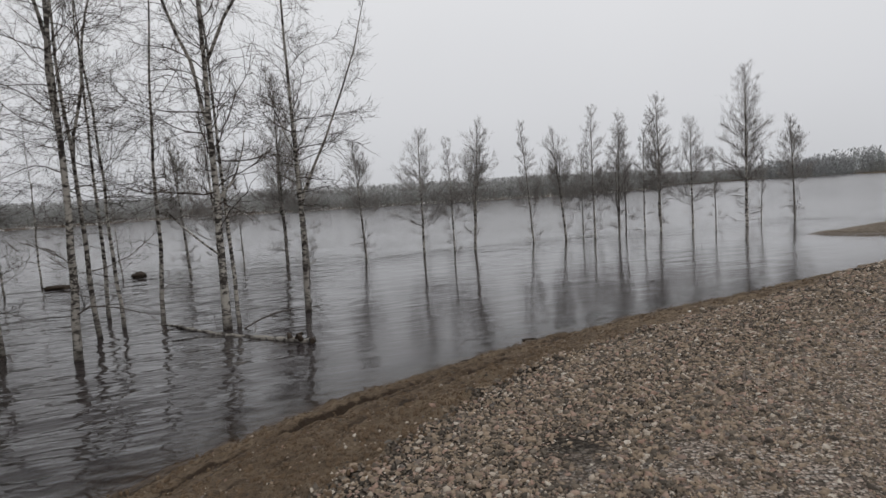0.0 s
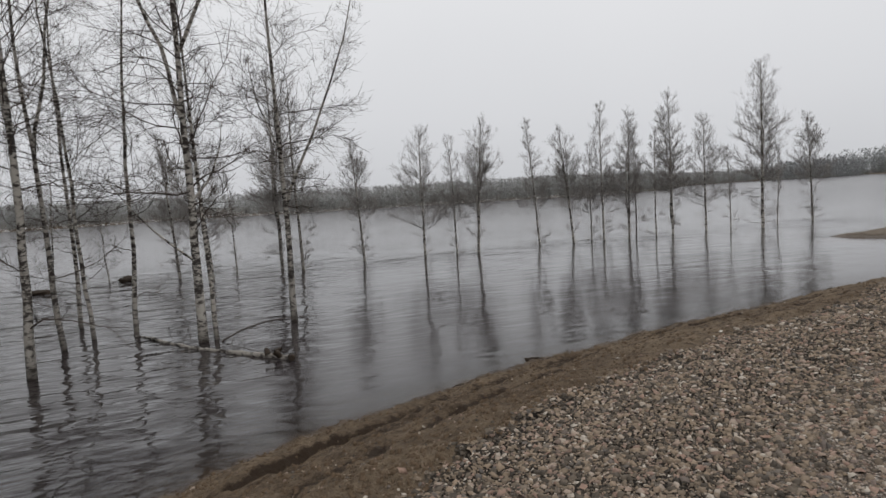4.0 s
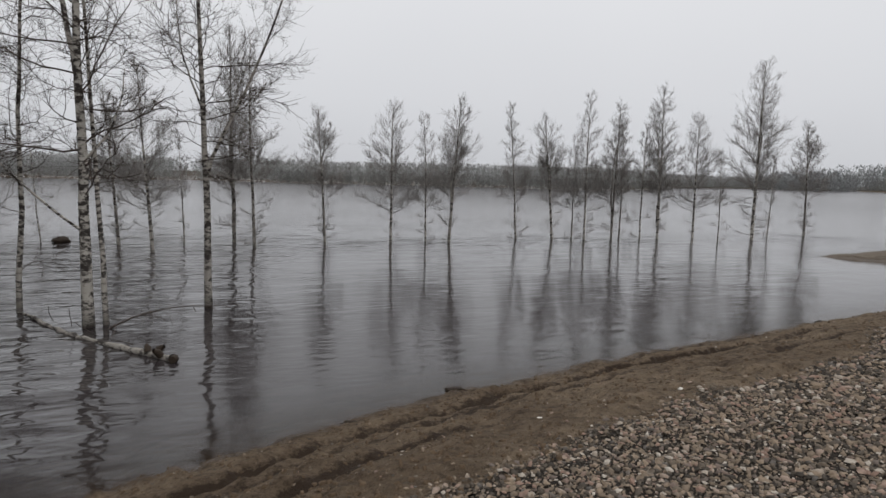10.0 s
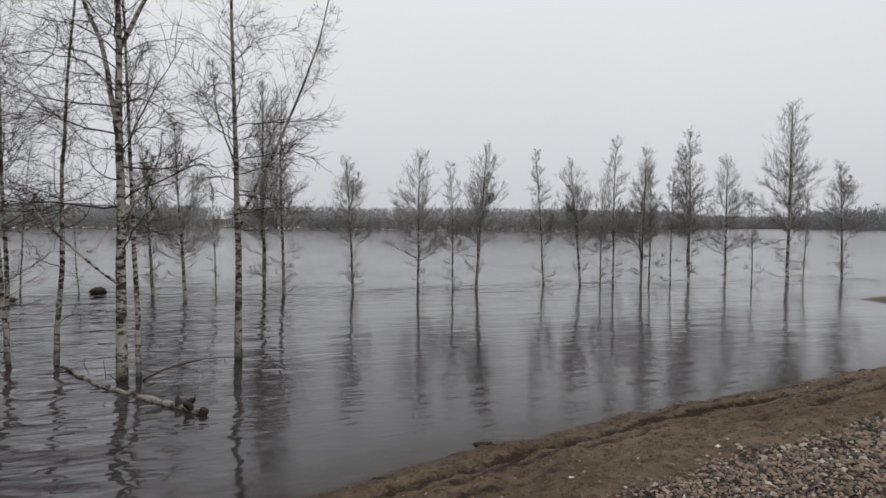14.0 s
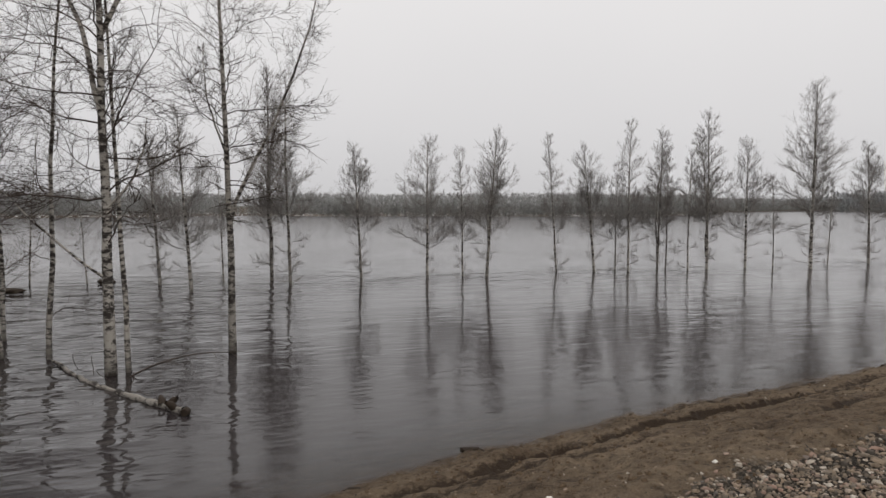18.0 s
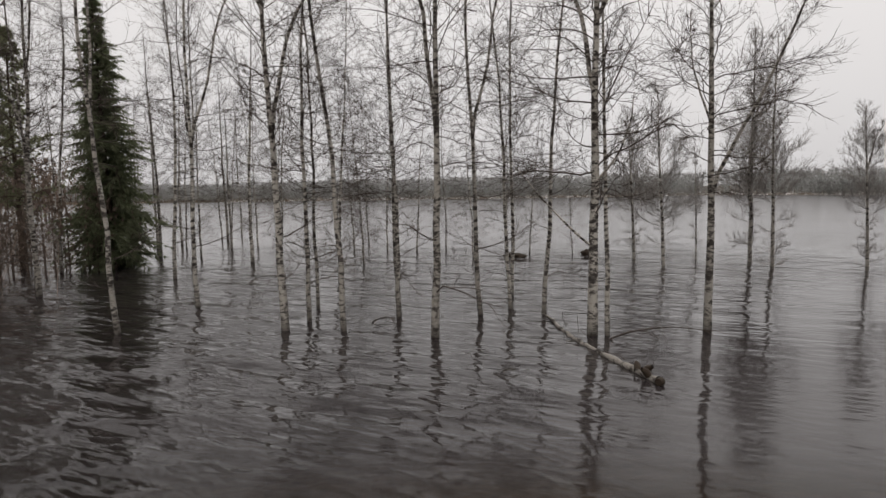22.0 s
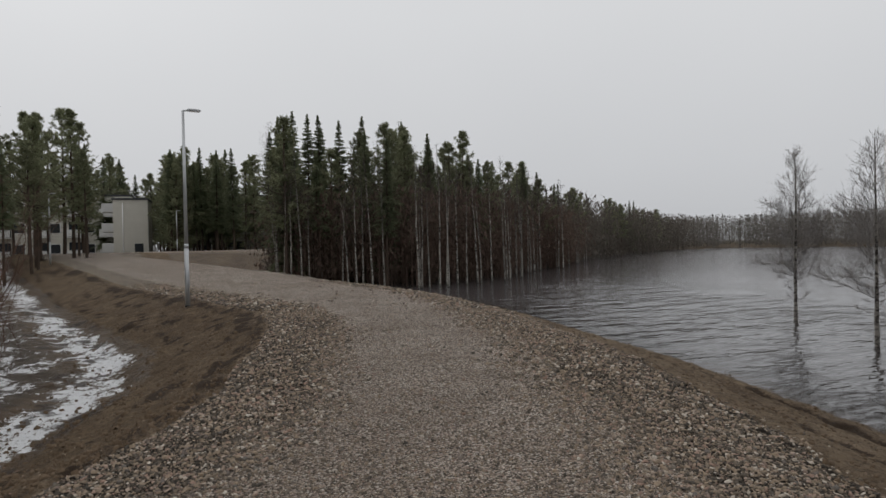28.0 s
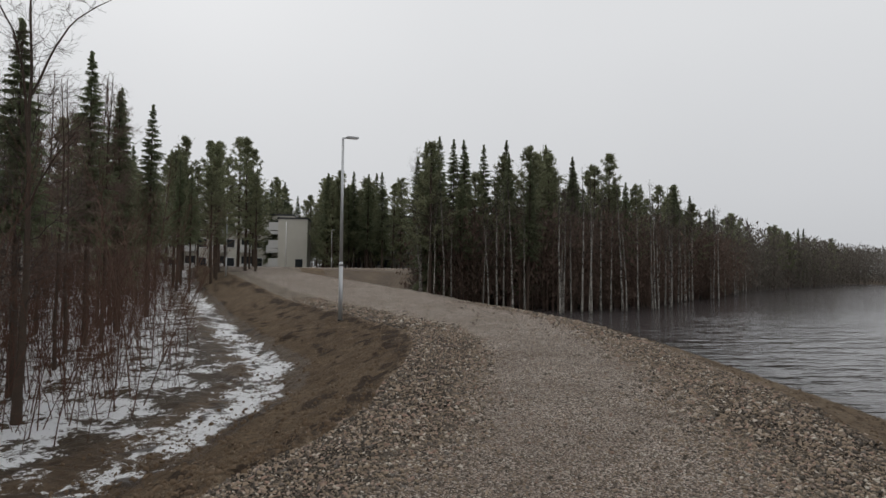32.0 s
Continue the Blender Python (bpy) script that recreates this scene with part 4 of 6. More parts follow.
# place, kind and height
ROW = [(-2.92, 23.5, 1, 5.05), (-0.4, 23.7, 0, 5.25), (0.98, 24.1, 2, 4.95), (1.92, 24.5, 3, 5.55), (4.95, 26.1, 2, 5.7), (6.5, 26.0, 3, 5.15), (7.6, 27.0, 2, 4.6), (7.9, 26.0, 2, 6.3), (9.35, 26.85, 4, 5.95), (10.0, 27.7, 6, 5.1),
       (10.66, 26.8, 6, 5.0), (11.64, 27.2, 4, 6.8), (13.68, 28.1, 0, 5.65), (13.9, 26.1, 6, 4.0), (16.4, 27.8, 5, 8.25), (18.25, 29.7, 6, 4.0), (20.3, 29.9, 1, 5.7), (-9.6, 21.2, 1, 5.4), (-8.0, 20.1, 0, 5.9), (-7.85, 22.4, 6, 4.0),
       (-6.15, 22.7, 4, 7.8), (-5.0, 21.2, 2, 7.2), (-12.6, -13.7, 0, 5.3), (-14.5, -18.9, 0, 5.8), (-25.2, -20.5, 2, 5.6), (-33, -25, 2, 5.3)]
seen = set()
for x, y, n, h in ROW:
    f = stand if n not in seen else again
    seen.add(n)
    f(ROWKINDS[n], x, y, -0.32, pick.uniform(0, 360), (h + 0.32) / ROWTALL[n], lean=(pick.uniform(-1.5, 1.5), pick.uniform(-3.5, -0.5) if x > 0 else pick.uniform(-1.5, 1.5)))

# conifers
SPRUCES = [tree("spruce_tree", spruce_meshes(400 + n, h, w, ti, b, 0.22), "dark green spruce at the flooded wood's edge", "crown", "spruces") for n, (h, w, ti, b) in enumerate(((9.0, 0.22, 26, 0.05), (12.0, 0.23, 30, 0.08), (14.0, 0.205, 34, 0.12), (10.0, 0.23, 28, 0.015), (13.0, 0.19, 26, 0.36), (11.0, 0.20, 22, 0.44)))]
PINES = [tree("pine_tree", pine_meshes(420 + n, h, c, w, bo), "pine with a bare lower trunk and dark crown", "crown", "pines") for n, (h, c, w, bo) in enumerate(((12.0, 0.64, 0.20, 64), (14.0, 0.60, 0.20, 76), (10.0, 0.42, 0.23, 44), (13.0, 0.78, 0.19, 80)))]
FULLPINE = [tree("pine_tree", pine_meshes(428, 11.0, 0.80, 0.26, 92), "dense dark pine with a broad crown in the flooded wood", "crown", "pines")]
WIDE = [tree("spruce_tree", spruce_meshes(431, 9.0, 0.22, 52, 0.0, 0.3), "wide green spruce whose boughs reach the water", "crown", "spruces")]
FBIRCH = [tree("birch_tree", birch_meshes(440 + n, h, r, 34, b, 0.75, 0.65, m2=4, m3=4, bend=0.022, fine=1.6), "tall thin white-stemmed birch at the edge of the wood", group="birches of the wood") for n, (h, r, b) in enumerate(((12.0, 0.092, 0.38), (13.0, 0.10, 0.42), (10.5, 0.08, 0.34)))]
placed = set()


def low_edge(x, y):
    """The greatest height of trees at the dry wood's edge, which rises with the distance from the path."""
    a = math.degrees(math.atan2(y, x))
    return 2.5 + (0.265 if a > -59 else 0.225) * math.hypot(x, y) if -67 < a < -20 else 99.0


def plant(kinds, n, x, y, h=None, z=None, tall=False):
    if 42 < math.hypot(x, y) < 84 and -74.0 < math.degrees(math.atan2(y, x)) < -67.8 or 40 < math.hypot(x, y) < 77 and -81.8 < math.degrees(math.atan2(y, x)) < -73.9:
        return
    ob = kinds[n]
    own = {id(SPRUCES): (9.0, 12.0, 14.0, 10.0, 13.0, 11.0), id(PINES): (12.0, 14.0, 10.0, 13.0), id(FBIRCH): (12.0, 13.0, 10.5), id(WIDE): (9.0,), id(FULLPINE): (11.0,)}[id(kinds)][n]
    z = max(ground_z(x, y), 0.0) if z is None else z
    s = (h / own) if h else pick.uniform(0.85, 1.15)
    if not tall:
        s = min(s, low_edge(x, y) / own)
    f = stand if ob.name not in placed else again
    placed.add(ob.name)
    f(ob, x, y, z, pick.uniform(0, 360), s, lean=(pick.uniform(-1, 1), pick.uniform(-1, 1)))


plant(WIDE, 0, -24.4, -22.0, 8.9, 0)
plant(WIDE, 0, -23.3, 7.95, 10.1, 0)
for x, y, h in ((-25.6, 4.6, 9.5), (-28.2, 4.4, 10.5), (-27.2, 5.9, 9.0)):
    plant(PINES, 3, x, y, h, 0)
plant(PINES, 2, -28.0, 0.6, 9.3, 0)
for x, y, h in ((-23.7, -6.4, 9.6), (-23.4, -3.9, 9.8), (-21.9, -9.8, 11.2), (-23.4, -14.4, 11.0), (-20.4, -10.9, 11.4)):
    plant(FULLPINE, 0, x, y, h, 0)
for x, y, h in ((-22.4, -7.9, 9.0), (-24.6, -7.6, 8.4)):
    plant(PINES, 1, x, y, h, 0)
for x, y, h in ((-21.6, -13.0, 10.5), (-20.4, -14.6, 9.0)):
    plant(SPRUCES, 3, x, y, h, 0)
plant(PINES, 3, -18.9, -13.2, 8.2, 0)
plant(PINES, 0, -30.0, -21.6, 9.8, 0)
plant(PINES, 3, -36.3, -25.2, 12.5, 0)
for x, y in ((-25.0, -14.1), (-22.3, -12.6), (-28.8, -17.3), (-32, -20.5), (-29.6, -11.7), (-27, -9.5), (-24.5, -10.2), (-33, -13), (-35.9, -11.8), (-31, -8.2), (-34.5, -17), (-38, -8.5), (-28, -6.0), (-23.5, -7.8), (-26, -3.6), (-38.5, -20.5), (-41, -14.5), (-37, -8.0), (-42, -7), (-45, -18), (-27.5, -20.2), (-21.5, -10.2), (-44, -2)):
    k = pick.random()
    plant(*((PINES, pick.choice((0, 1, 3))) if k < 0.38 else (SPRUCES, pick.choice((1, 2, 3))) if k < 0.52 else (FBIRCH, pick.randrange(3))), x, y, pick.uniform(8.4, 11.0))
for n in range(5):
    plant(*((PINES, pick.choice((0, 1, 3))) if pick.random() < 0.6 else (SPRUCES, pick.choice((1, 2, 3)))), pick.uniform(-50, -32), pick.uniform(-26, -3), pick.uniform(9.5, 12.5))
for n in range(15):
    plant(FBIRCH, pick.randrange(3), pick.uniform(-40, -19), pick.uniform(2, 17), pick.uniform(7.5, 10.5), 0)
for n in range(12):
    plant(FBIRCH, pick.randrange(3), pick.uniform(-56, -36), pick.uniform(-18, 14), pick.uniform(8.5, 11.5))
for x, y in ((-19.5, -10.5), (-20.6, -7.2), (-22.5, -5.0), (-20.8, -4.4), (-24.2, -1.0), (-27, 1.2), (-25, -17.5), (-21.3, -14.5), (-33, 0.5), (-29.5, -1.2)):
    plant(FBIRCH, pick.randrange(3), x, y, pick.uniform(9.5, 12))


# The flooded wood south of the dike: bands behind one another along its edge
def wood_edge(t):
    line = [(8.5, -46), (4.5, -43), (0.5, -42.5), (-4.4, -40.5), (-8, -43.5), (-12, -47), (-15, -53.5), (-19, -62.4), (-24, -67.3), (-37.4, -92.5), (-52, -112), (-68, -131), (-90, -160), (-110, -178)]
    f = t * (len(line) - 1)
    i = min(int(f), len(line) - 2)
    (ax, ay), (bx, by) = line[i], line[i + 1]
    return ax + (bx - ax) * (f - i), ay + (by - ay) * (f - i)


for n in range(54):
    x, y = wood_edge((n - n % 3 + 1.6 * pick.random()) / 54 * 0.72)
    plant(FBIRCH, pick.randrange(3), x + pick.uniform(-1.2, 1.2), y - pick.uniform(0, 2.5), pick.uniform(7.5, 10.5), 0)
for n in range(150):
    u = pick.random()
    x, y = wood_edge(u)
    d = pick.uniform(2.0, 24.0)
    h = (10.9 + 0.17 * d) * pick.uniform(0.85, 1.12)
    k = pick.random()
    px, py = x + d * 0.42 + pick.uniform(-2, 2), y - d * 0.9
    if k < 0.3 + 0.25 * (u < 0.35):
        plant(SPRUCES, pick.choice((2, 4, 4, 5)), px, py, h, 0 if py > -60 else None)
    elif k < 0.8:
        plant(PINES, pick.choice((0, 1, 3)), px, py, h, 0 if py > -60 else None)
    else:
        plant(FBIRCH, pick.randrange(3), px, py, h * 0.95, 0 if py > -60 else None)
for x, y, h in ((9.6, -60, 16.5), (5.6, -56, 15.3), (3.0, -54, 14.5), (1.3, -52, 13.6), (12, -57, 13.5), (7.2, -53.5, 13.0), (-0.7, -48, 12.0), (15, -62, 13)):
    plant(SPRUCES, 2 if h > 15 else 4, x, y, h, 0)
for n in range(40):
    a, d = radians(pick.uniform(-84.5, -73.6)), pick.uniform(79, 96)
    plant(*((SPRUCES, pick.choice((4, 5))) if n % 3 == 0 else (PINES, pick.choice((0, 1, 3)))), d * math.cos(a), d * math.sin(a), pick.uniform(13.5, 17.5))
for n in range(26):
    a, d = radians(pick.uniform(-77, -64)), pick.uniform(112, 126)
    plant(*((SPRUCES, pick.choice((4, 5))) if n % 3 == 0 else (PINES, pick.choice((0, 1, 3)))), d * math.cos(a), d * math.sin(a), pick.uniform(13.5, 17.5))
for n in range(34):
    x, y = pick.uniform(16, 62), pick.uniform(-118, -80)
    k = pick.random()
    plant(*((SPRUCES, pick.choice((2, 4, 5))) if k < 0.45 else (PINES, pick.choice((0, 1, 3)))), x, y, pick.uniform(11, 16))

# The wood on the dry side, with a dark birch nearest to the path
NEARB = tree("birch_tree", birch_meshes(501, 8.8, 0.10, 62, 0.12, 1.0, 0.30, bark=M_BROWNBARK, forks=((0.52, 0.5, 0.18, 0.36, 0.26), (0.64, 3.4, 0.16, 0.28, 0.2), (0.42, 2.0, 0.5, 0.2, 0.16)), m2=6, m3=4, bend=0.030, taper=0.42), "dark-stemmed birch at the edge of the snowy wood")
stand(NEARB, 8.75, -9.85, ground_z(8.75, -9.85), 40)
again(NEARB, 12.1, -8.75, ground_z(12.1, -8.75), 210, 1.12)
ALDERS = [tree("alder_tree", birch_meshes(520 + n, h, 0.06, 52, 0.22, 0.9, 0.5, m2=8, m3=5, bend=0.03, fine=1.6, twig=M_ALDER, bark=M_BROWNBARK, name="alder"), "red-brown leafless alder at the edge of the snowy wood", group="alders of the wood") for n, h in enumerate((9.0, 8.0))]
for n, (x, y, h) in enumerate(((11.6, -14.5, 9.2), (12.9, -16.6, 9.6), (14.2, -15.2, 9.8), (13.4, -19.0, 9.0), (15.6, -18.2, 10.0), (14.6, -21.6, 9.4), (16.8, -20.4, 10.2), (12.0, -12.0, 8.6), (16.2, -23.6, 9.6), (17.8, -25.2, 10.4), (10.9, -10.4, 7.8), (14.0, -12.4, 9.2))):
    (stand if n < 2 else again)(ALDERS[n % 2], x, y, ground_z(x, y), pick.uniform(0, 360), min(h, low_edge(x, y)) / (9.0, 8.0)[n % 2])
EAST = [(SPRUCES, 1, 13.8, -11.4, 10.0), (PINES, 1, 13.9, -12.75, 10.2), (SPRUCES, 5, 10.3, -11.6, 7.6), (SPRUCES, 4, 13.5, -18.3, 9.3), (SPRUCES, 4, 14.6, -21.7, 9.0), (SPRUCES, 4, 16.6, -26.9, 9.8), (SPRUCES, 2, 21, -31.5, 12.0)]
for kinds, n, x, y, h in EAST:
    plant(kinds, n, x, y, h, tall=True)
for n in range(120):
    a = pick.random()
    bx, by = 9.5 + 30 * a, -7.5 - 52 * a
    d = pick.uniform(0.8, 22) ** 1.0
    x, y = bx + d * 0.87 + pick.uniform(-1, 1), by + d * 0.5 + pick.uniform(-1, 1)
    if math.hypot(x - 32, y + 85) < 14 or (y > -7 and x < 14):
        continue
    k = pick.random()
    if k < 0.2:
        plant(SPRUCES, pick.choice((0, 4, 4, 5)), x, y, pick.uniform(6.5, 12.5) * (1 + 0.25 * a))
    elif k < 0.5:
        plant(PINES, pick.choice((0, 1, 3)), x, y, pick.uniform(8.5, 12.0) * (1 + 0.3 * a))
    else:
        plant(FBIRCH, pick.randrange(3), x, y, pick.uniform(8.5, 12.5) * (1 + 0.25 * a))
for x, y, h in ((29.5, -60, 13), (33.5, -62, 14.5), (36.5, -64, 14), (26.5, -55.5, 12.5), (40, -66, 13.5), (15, -74, 14.5)):
    plant(PINES, pick.choice((0, 1, 3)), x, y, h)

for n in range(14):
    y = pick.uniform(-27, -9.5)
    plant(FBIRCH, pick.randrange(3), 10.2 + 0.5 * (-y - 9.5) + pick.uniform(0, 6), y, pick.uniform(7, 9.8))
for n in range(26):
    a, d = radians(pick.uniform(-68.5, -57)), pick.uniform(46, 74)
    plant(*((PINES, pick.choice((0, 1, 3))) if pick.random() < 0.6 else (SPRUCES, pick.choice((4, 5)))), d * math.cos(a), d * math.sin(a), d * pick.uniform(0.15, 0.21))

# ---- far woods ----
def far_trees(name, label, pts, hmin, hmax, dark, pale=(1.0, 1.0, 1.0), fine=1):
    """Many small far trees joined into one piece of stuff: thin stems with bare or needled crowns."""
    g = np.random.default_rng(len(pts) * 7 + int(hmax))
    tris = []
    for x, y, z in pts:
        h = g.uniform(hmin, hmax)
        con = g.random() < dark
        w = h * (0.2 if con else g.uniform(0.32, 0.5))
        k = 54 * fine
        u = g.random(k) ** (1.3 if con else 0.75)
        r = w * ((1 - u) if con else np.sin(np.pi * np.clip(0.12 + 0.83 * u, 0, 1)) ** 0.6)
        a = g.uniform(0, 6.3, k)
        rad = r * np.sqrt(g.random(k))
        c = np.stack([x + np.cos(a) * rad, y + np.sin(a) * rad, z + h * (0.06 + 0.9 * u)], -1)
        s = h * g.uniform(0.03, 0.085, (k, 1)) * (1.0 if con else 0.75) / fine**0.6
        d1, d2 = g.normal(0, 1, (k, 3)), g.normal(0, 1, (k, 3))
        d1[:, 2] += 0.4 if con else 1.8
        d1 *= 0.8
        tris.append(np.stack([c - d2 * s * 0.3, c + d2 * s * 0.3, c + d1 * s], 1))
        tris.append(np.array([[(x - 0.009 * h, y, z - 0.3), (x + 0.009 * h, y, z - 0.3), (x, y, z + h)], [(x, y - 0.009 * h, z - 0.3), (x, y + 0.009 * h, z - 0.3), (x, y, z + h)]]))
    v = np.concatenate(tris).reshape(-1, 3)
    k = Mat(name, 0.9, 0.1)
    # pale scales the tones; raised, bluish values paint distance haze into the far woods
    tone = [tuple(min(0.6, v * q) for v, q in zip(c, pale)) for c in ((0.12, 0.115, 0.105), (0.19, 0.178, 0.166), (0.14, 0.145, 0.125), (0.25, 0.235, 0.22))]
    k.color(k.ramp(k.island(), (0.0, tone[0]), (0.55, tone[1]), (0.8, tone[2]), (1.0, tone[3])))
    k.translucent(0.4)
    ob = new(name, mesh_of(name, v, np.arange(len(v)).reshape(-1, 3), k.m))
    tagged(ob, label, "woods", kind="stuff")


def clear(pts):
    """Keeps the open bay before the far bend of the dike free of trees."""
    return [(x, y, 0.0) for x, y, z in pts if not (math.hypot(x, y) < 77 and -81.8 < math.degrees(math.atan2(y, x)) < -67.8)]


def along_line(line, count, depth, seed):
    g = np.random.default_rng(seed)
    seg = [math.dist(a, b) for a, b in zip(line, line[1:])]
    out = []
    for _ in range(count):
        d = g.uniform(0, sum(seg))
        i = 0
        while d > seg[i] and i < len(seg) - 1:
            d -= seg[i]
            i += 1
        (ax, ay), (bx, by) = line[i], line[i + 1]
        t, off = d / seg[i], depth * g.random() ** 1.5
        nx, ny = (by - ay) / seg[i], -(bx - ax) / seg[i]
        x, y = ax + (bx - ax) * t - nx * off, ay + (by - ay) * t - ny * off
        out.append((x, y))
    z = lay(np.array([p[0] for p in out]), np.array([p[1] for p in out]))[0]
    return [(x, y, max(0.0, zz)) for (x, y), zz in zip(out, z)]


NORTHBANK = [(-290, 20), (-202, 87), (-121, 124), (-60, 168), (0, 168), (50, 168), (74, 186), (114, 267), (167, 314), (250, 335)]
# far bank colours lightened and blued to stand in for haze
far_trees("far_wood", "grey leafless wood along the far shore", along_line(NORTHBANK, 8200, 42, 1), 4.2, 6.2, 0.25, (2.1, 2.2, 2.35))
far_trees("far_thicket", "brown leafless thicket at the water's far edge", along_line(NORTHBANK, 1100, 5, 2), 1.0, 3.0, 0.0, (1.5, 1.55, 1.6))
far_trees("far_thicket", "dark willow thicket standing in the flood", [(x, y, 0.0) for x, y, z in along_line([(-37, 158), (-24, 154)], 120, 6, 71) + along_line([(-19, 157), (-16, 157)], 24, 3, 72) + along_line([(-14, 152), (10, 153), (38, 144), (54, 160)], 420, 5, 73)], 1.6, 3.6, 0.1, (1.15, 1.2, 1.25))
WESTBANK = [(-90, -206), (-130, -192), (-152, -150), (-216, -60), (-290, 20)]
far_trees("far_wood", "dark mixed wood beyond the flood", along_line(WESTBANK, 1500, 40, 3), 7.0, 12.0, 0.35, (1.15, 1.1, 1.1), 3)
RIGHTBANK = [(250, 325), (172, 190), (101, 104), (74, 67)]
far_trees("far_wood", "grey wood along the bend of the river", along_line(RIGHTBANK, 420, 22, 4), 4.0, 7.5, 0.3, (1.3, 1.35, 1.4), 3)
far_trees("far_thicket", "willow thicket on the river bank", along_line([(112, 128), (88, 94), (79, 77), (84, 70)], 190, 7, 5), 3.0, 7.0, 0.15, (0.95, 0.9, 0.86), 5)
SOUTHWOOD = [(-112, -180), (-90, -162), (-68, -133), (-52, -114), (-37, -94), (-24, -70)]
far_trees("far_wood", "leafless red-brown flooded wood", [(x, y, 0.0) for x, y, z in along_line(SOUTHWOOD[::-1], 700, 45, 6)], 8.0, 11.5, 0.25, (0.85, 0.78, 0.72), 3)
far_trees("far_wood", "grey wood closing the flooded bay", along_line([(-80, -262), (-130, -240), (-200, -190)], 420, 40, 25), 9.0, 13.0, 0.3, (1.4, 1.4, 1.42), 3)
far_trees("far_thicket", "grey willow thicket at the river bend", [(x, y, 0.0) for x, y, z in along_line([(103, 119), (97, 108), (90, 95)], 70, 5, 27)], 3.0, 6.0, 0.15, (1.1, 1.1, 1.1), 4)
# channel's end also carries haze in its paler, bluer colours
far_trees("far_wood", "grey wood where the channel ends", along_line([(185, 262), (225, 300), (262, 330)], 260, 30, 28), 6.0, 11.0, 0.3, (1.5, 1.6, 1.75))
EASTWOOD = [(75, -140), (60, -60), (38, -22), (30, -6)]
far_trees("far_wood", "dark undergrowth filling the flooded wood", clear(along_line([(12, -62), (6, -56), (1, -52), (-5, -48), (-12, -55), (-19, -68), (-30, -86)], 480, 26, 9)), 5.0, 10.0, 0.45, (0.62, 0.55, 0.49), 4)
far_trees("far_wood", "tangled undergrowth among the flooded pines", along_line([(-30, -24), (-24, -15), (-22, -8), (-25, 0), (-36, 6)], 60, 22, 12), 0.9, 2.4, 0.2, (1.3, 1.25, 0.9), 3)
far_trees("far_thicket", "brown leafless thicket round a flooded spruce", [(x, y, 0.0) for x, y, z in along_line([(-22.6, 7.6), (-24.5, 5.6), (-26, 2.5)], 46, 3, 21)], 1.5, 4.0, 0.1, (0.85, 0.68, 0.6), 3)
far_trees("far_wood", "brown leafless wood beyond the flooded birches", along_line([(-64, -40), (-70, -10), (-74, 8), (-82, 26)], 420, 24, 13), 5.0, 8.5, 0.08, (1.25, 1.0, 0.9), 2)
far_trees("far_wood", "dark wood behind the flats", along_line([(-20, -138), (30, -128), (85, -128)][::-1], 260, 30, 14), 9.0, 15.0, 0.5)
far_trees("far_thicket", "red-brown leafless alders in the flood", clear(along_line([(7, -47), (0.5, -46), (-4.6, -44), (-8, -47), (-12, -50.5), (-19, -65.5), (-24, -70), (-37, -95)], 820, 8, 15)), 2.2, 8.2, 0.0, (0.88, 0.66, 0.58), 4)
far_trees("far_thicket", "red-brown willow thicket on a flooded mound", along_line([(-21, -5.5), (-22.5, -1.0), (-26, 2)], 60, 4, 16), 1.2, 2.4, 0.0, (1.2, 0.92, 0.78), 3)
far_trees("far_wood", "dense mixed wood behind the dike", along_line(EASTWOOD[::-1], 420, 45, 7), 8.0, 14.0, 0.45)
# haze over the bend and beyond is put into these paler colours
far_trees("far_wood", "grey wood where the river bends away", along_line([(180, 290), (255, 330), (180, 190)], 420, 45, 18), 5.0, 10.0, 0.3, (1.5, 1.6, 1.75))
far_trees("far_wood", "haze-pale grey wood closing the river's bend", along_line([(300, 380), (330, 300), (280, 220)][::-1], 420, 60, 19), 9.0, 15.0, 0.25, (1.8, 1.95, 2.1))
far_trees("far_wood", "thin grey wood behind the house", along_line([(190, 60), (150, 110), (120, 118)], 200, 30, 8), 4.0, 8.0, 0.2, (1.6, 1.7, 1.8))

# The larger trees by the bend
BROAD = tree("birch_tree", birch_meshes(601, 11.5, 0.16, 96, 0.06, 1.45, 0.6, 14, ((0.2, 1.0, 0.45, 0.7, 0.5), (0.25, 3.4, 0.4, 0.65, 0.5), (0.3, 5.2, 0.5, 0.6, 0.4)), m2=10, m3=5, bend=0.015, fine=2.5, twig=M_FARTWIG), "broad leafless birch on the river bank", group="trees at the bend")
for n, (x, y, s) in enumerate(((81.6, 73.3, 1.02), (86.6, 70.6, 0.95), (88.2, 68.0, 1.14), (90.5, 66.4, 1.08), (91.5, 64.2, 0.62), (80, 75.5, 0.7), (84.6, 72.0, 0.62), (89.6, 69.4, 0.98), (78, 78, 0.5))):
    (again if n else stand)(BROAD, x, y, ground_z(x, y), 70 * n, s)
again(BROAD, 35.2, 13.9, ground_z(35.2, 13.9), 30, 0.62)
again(SLIM[1], 37.0, 12.2, ground_z(37.0, 12.2), 130, 0.9)
far_trees("far_thicket", "grey-brown bushes under the birches of the bank", along_line([(76, 80), (82, 74), (88, 69.5), (93, 65)], 260, 3, 24), 1.2, 3.8, 0.1, (1.0, 0.88, 0.82), 4)
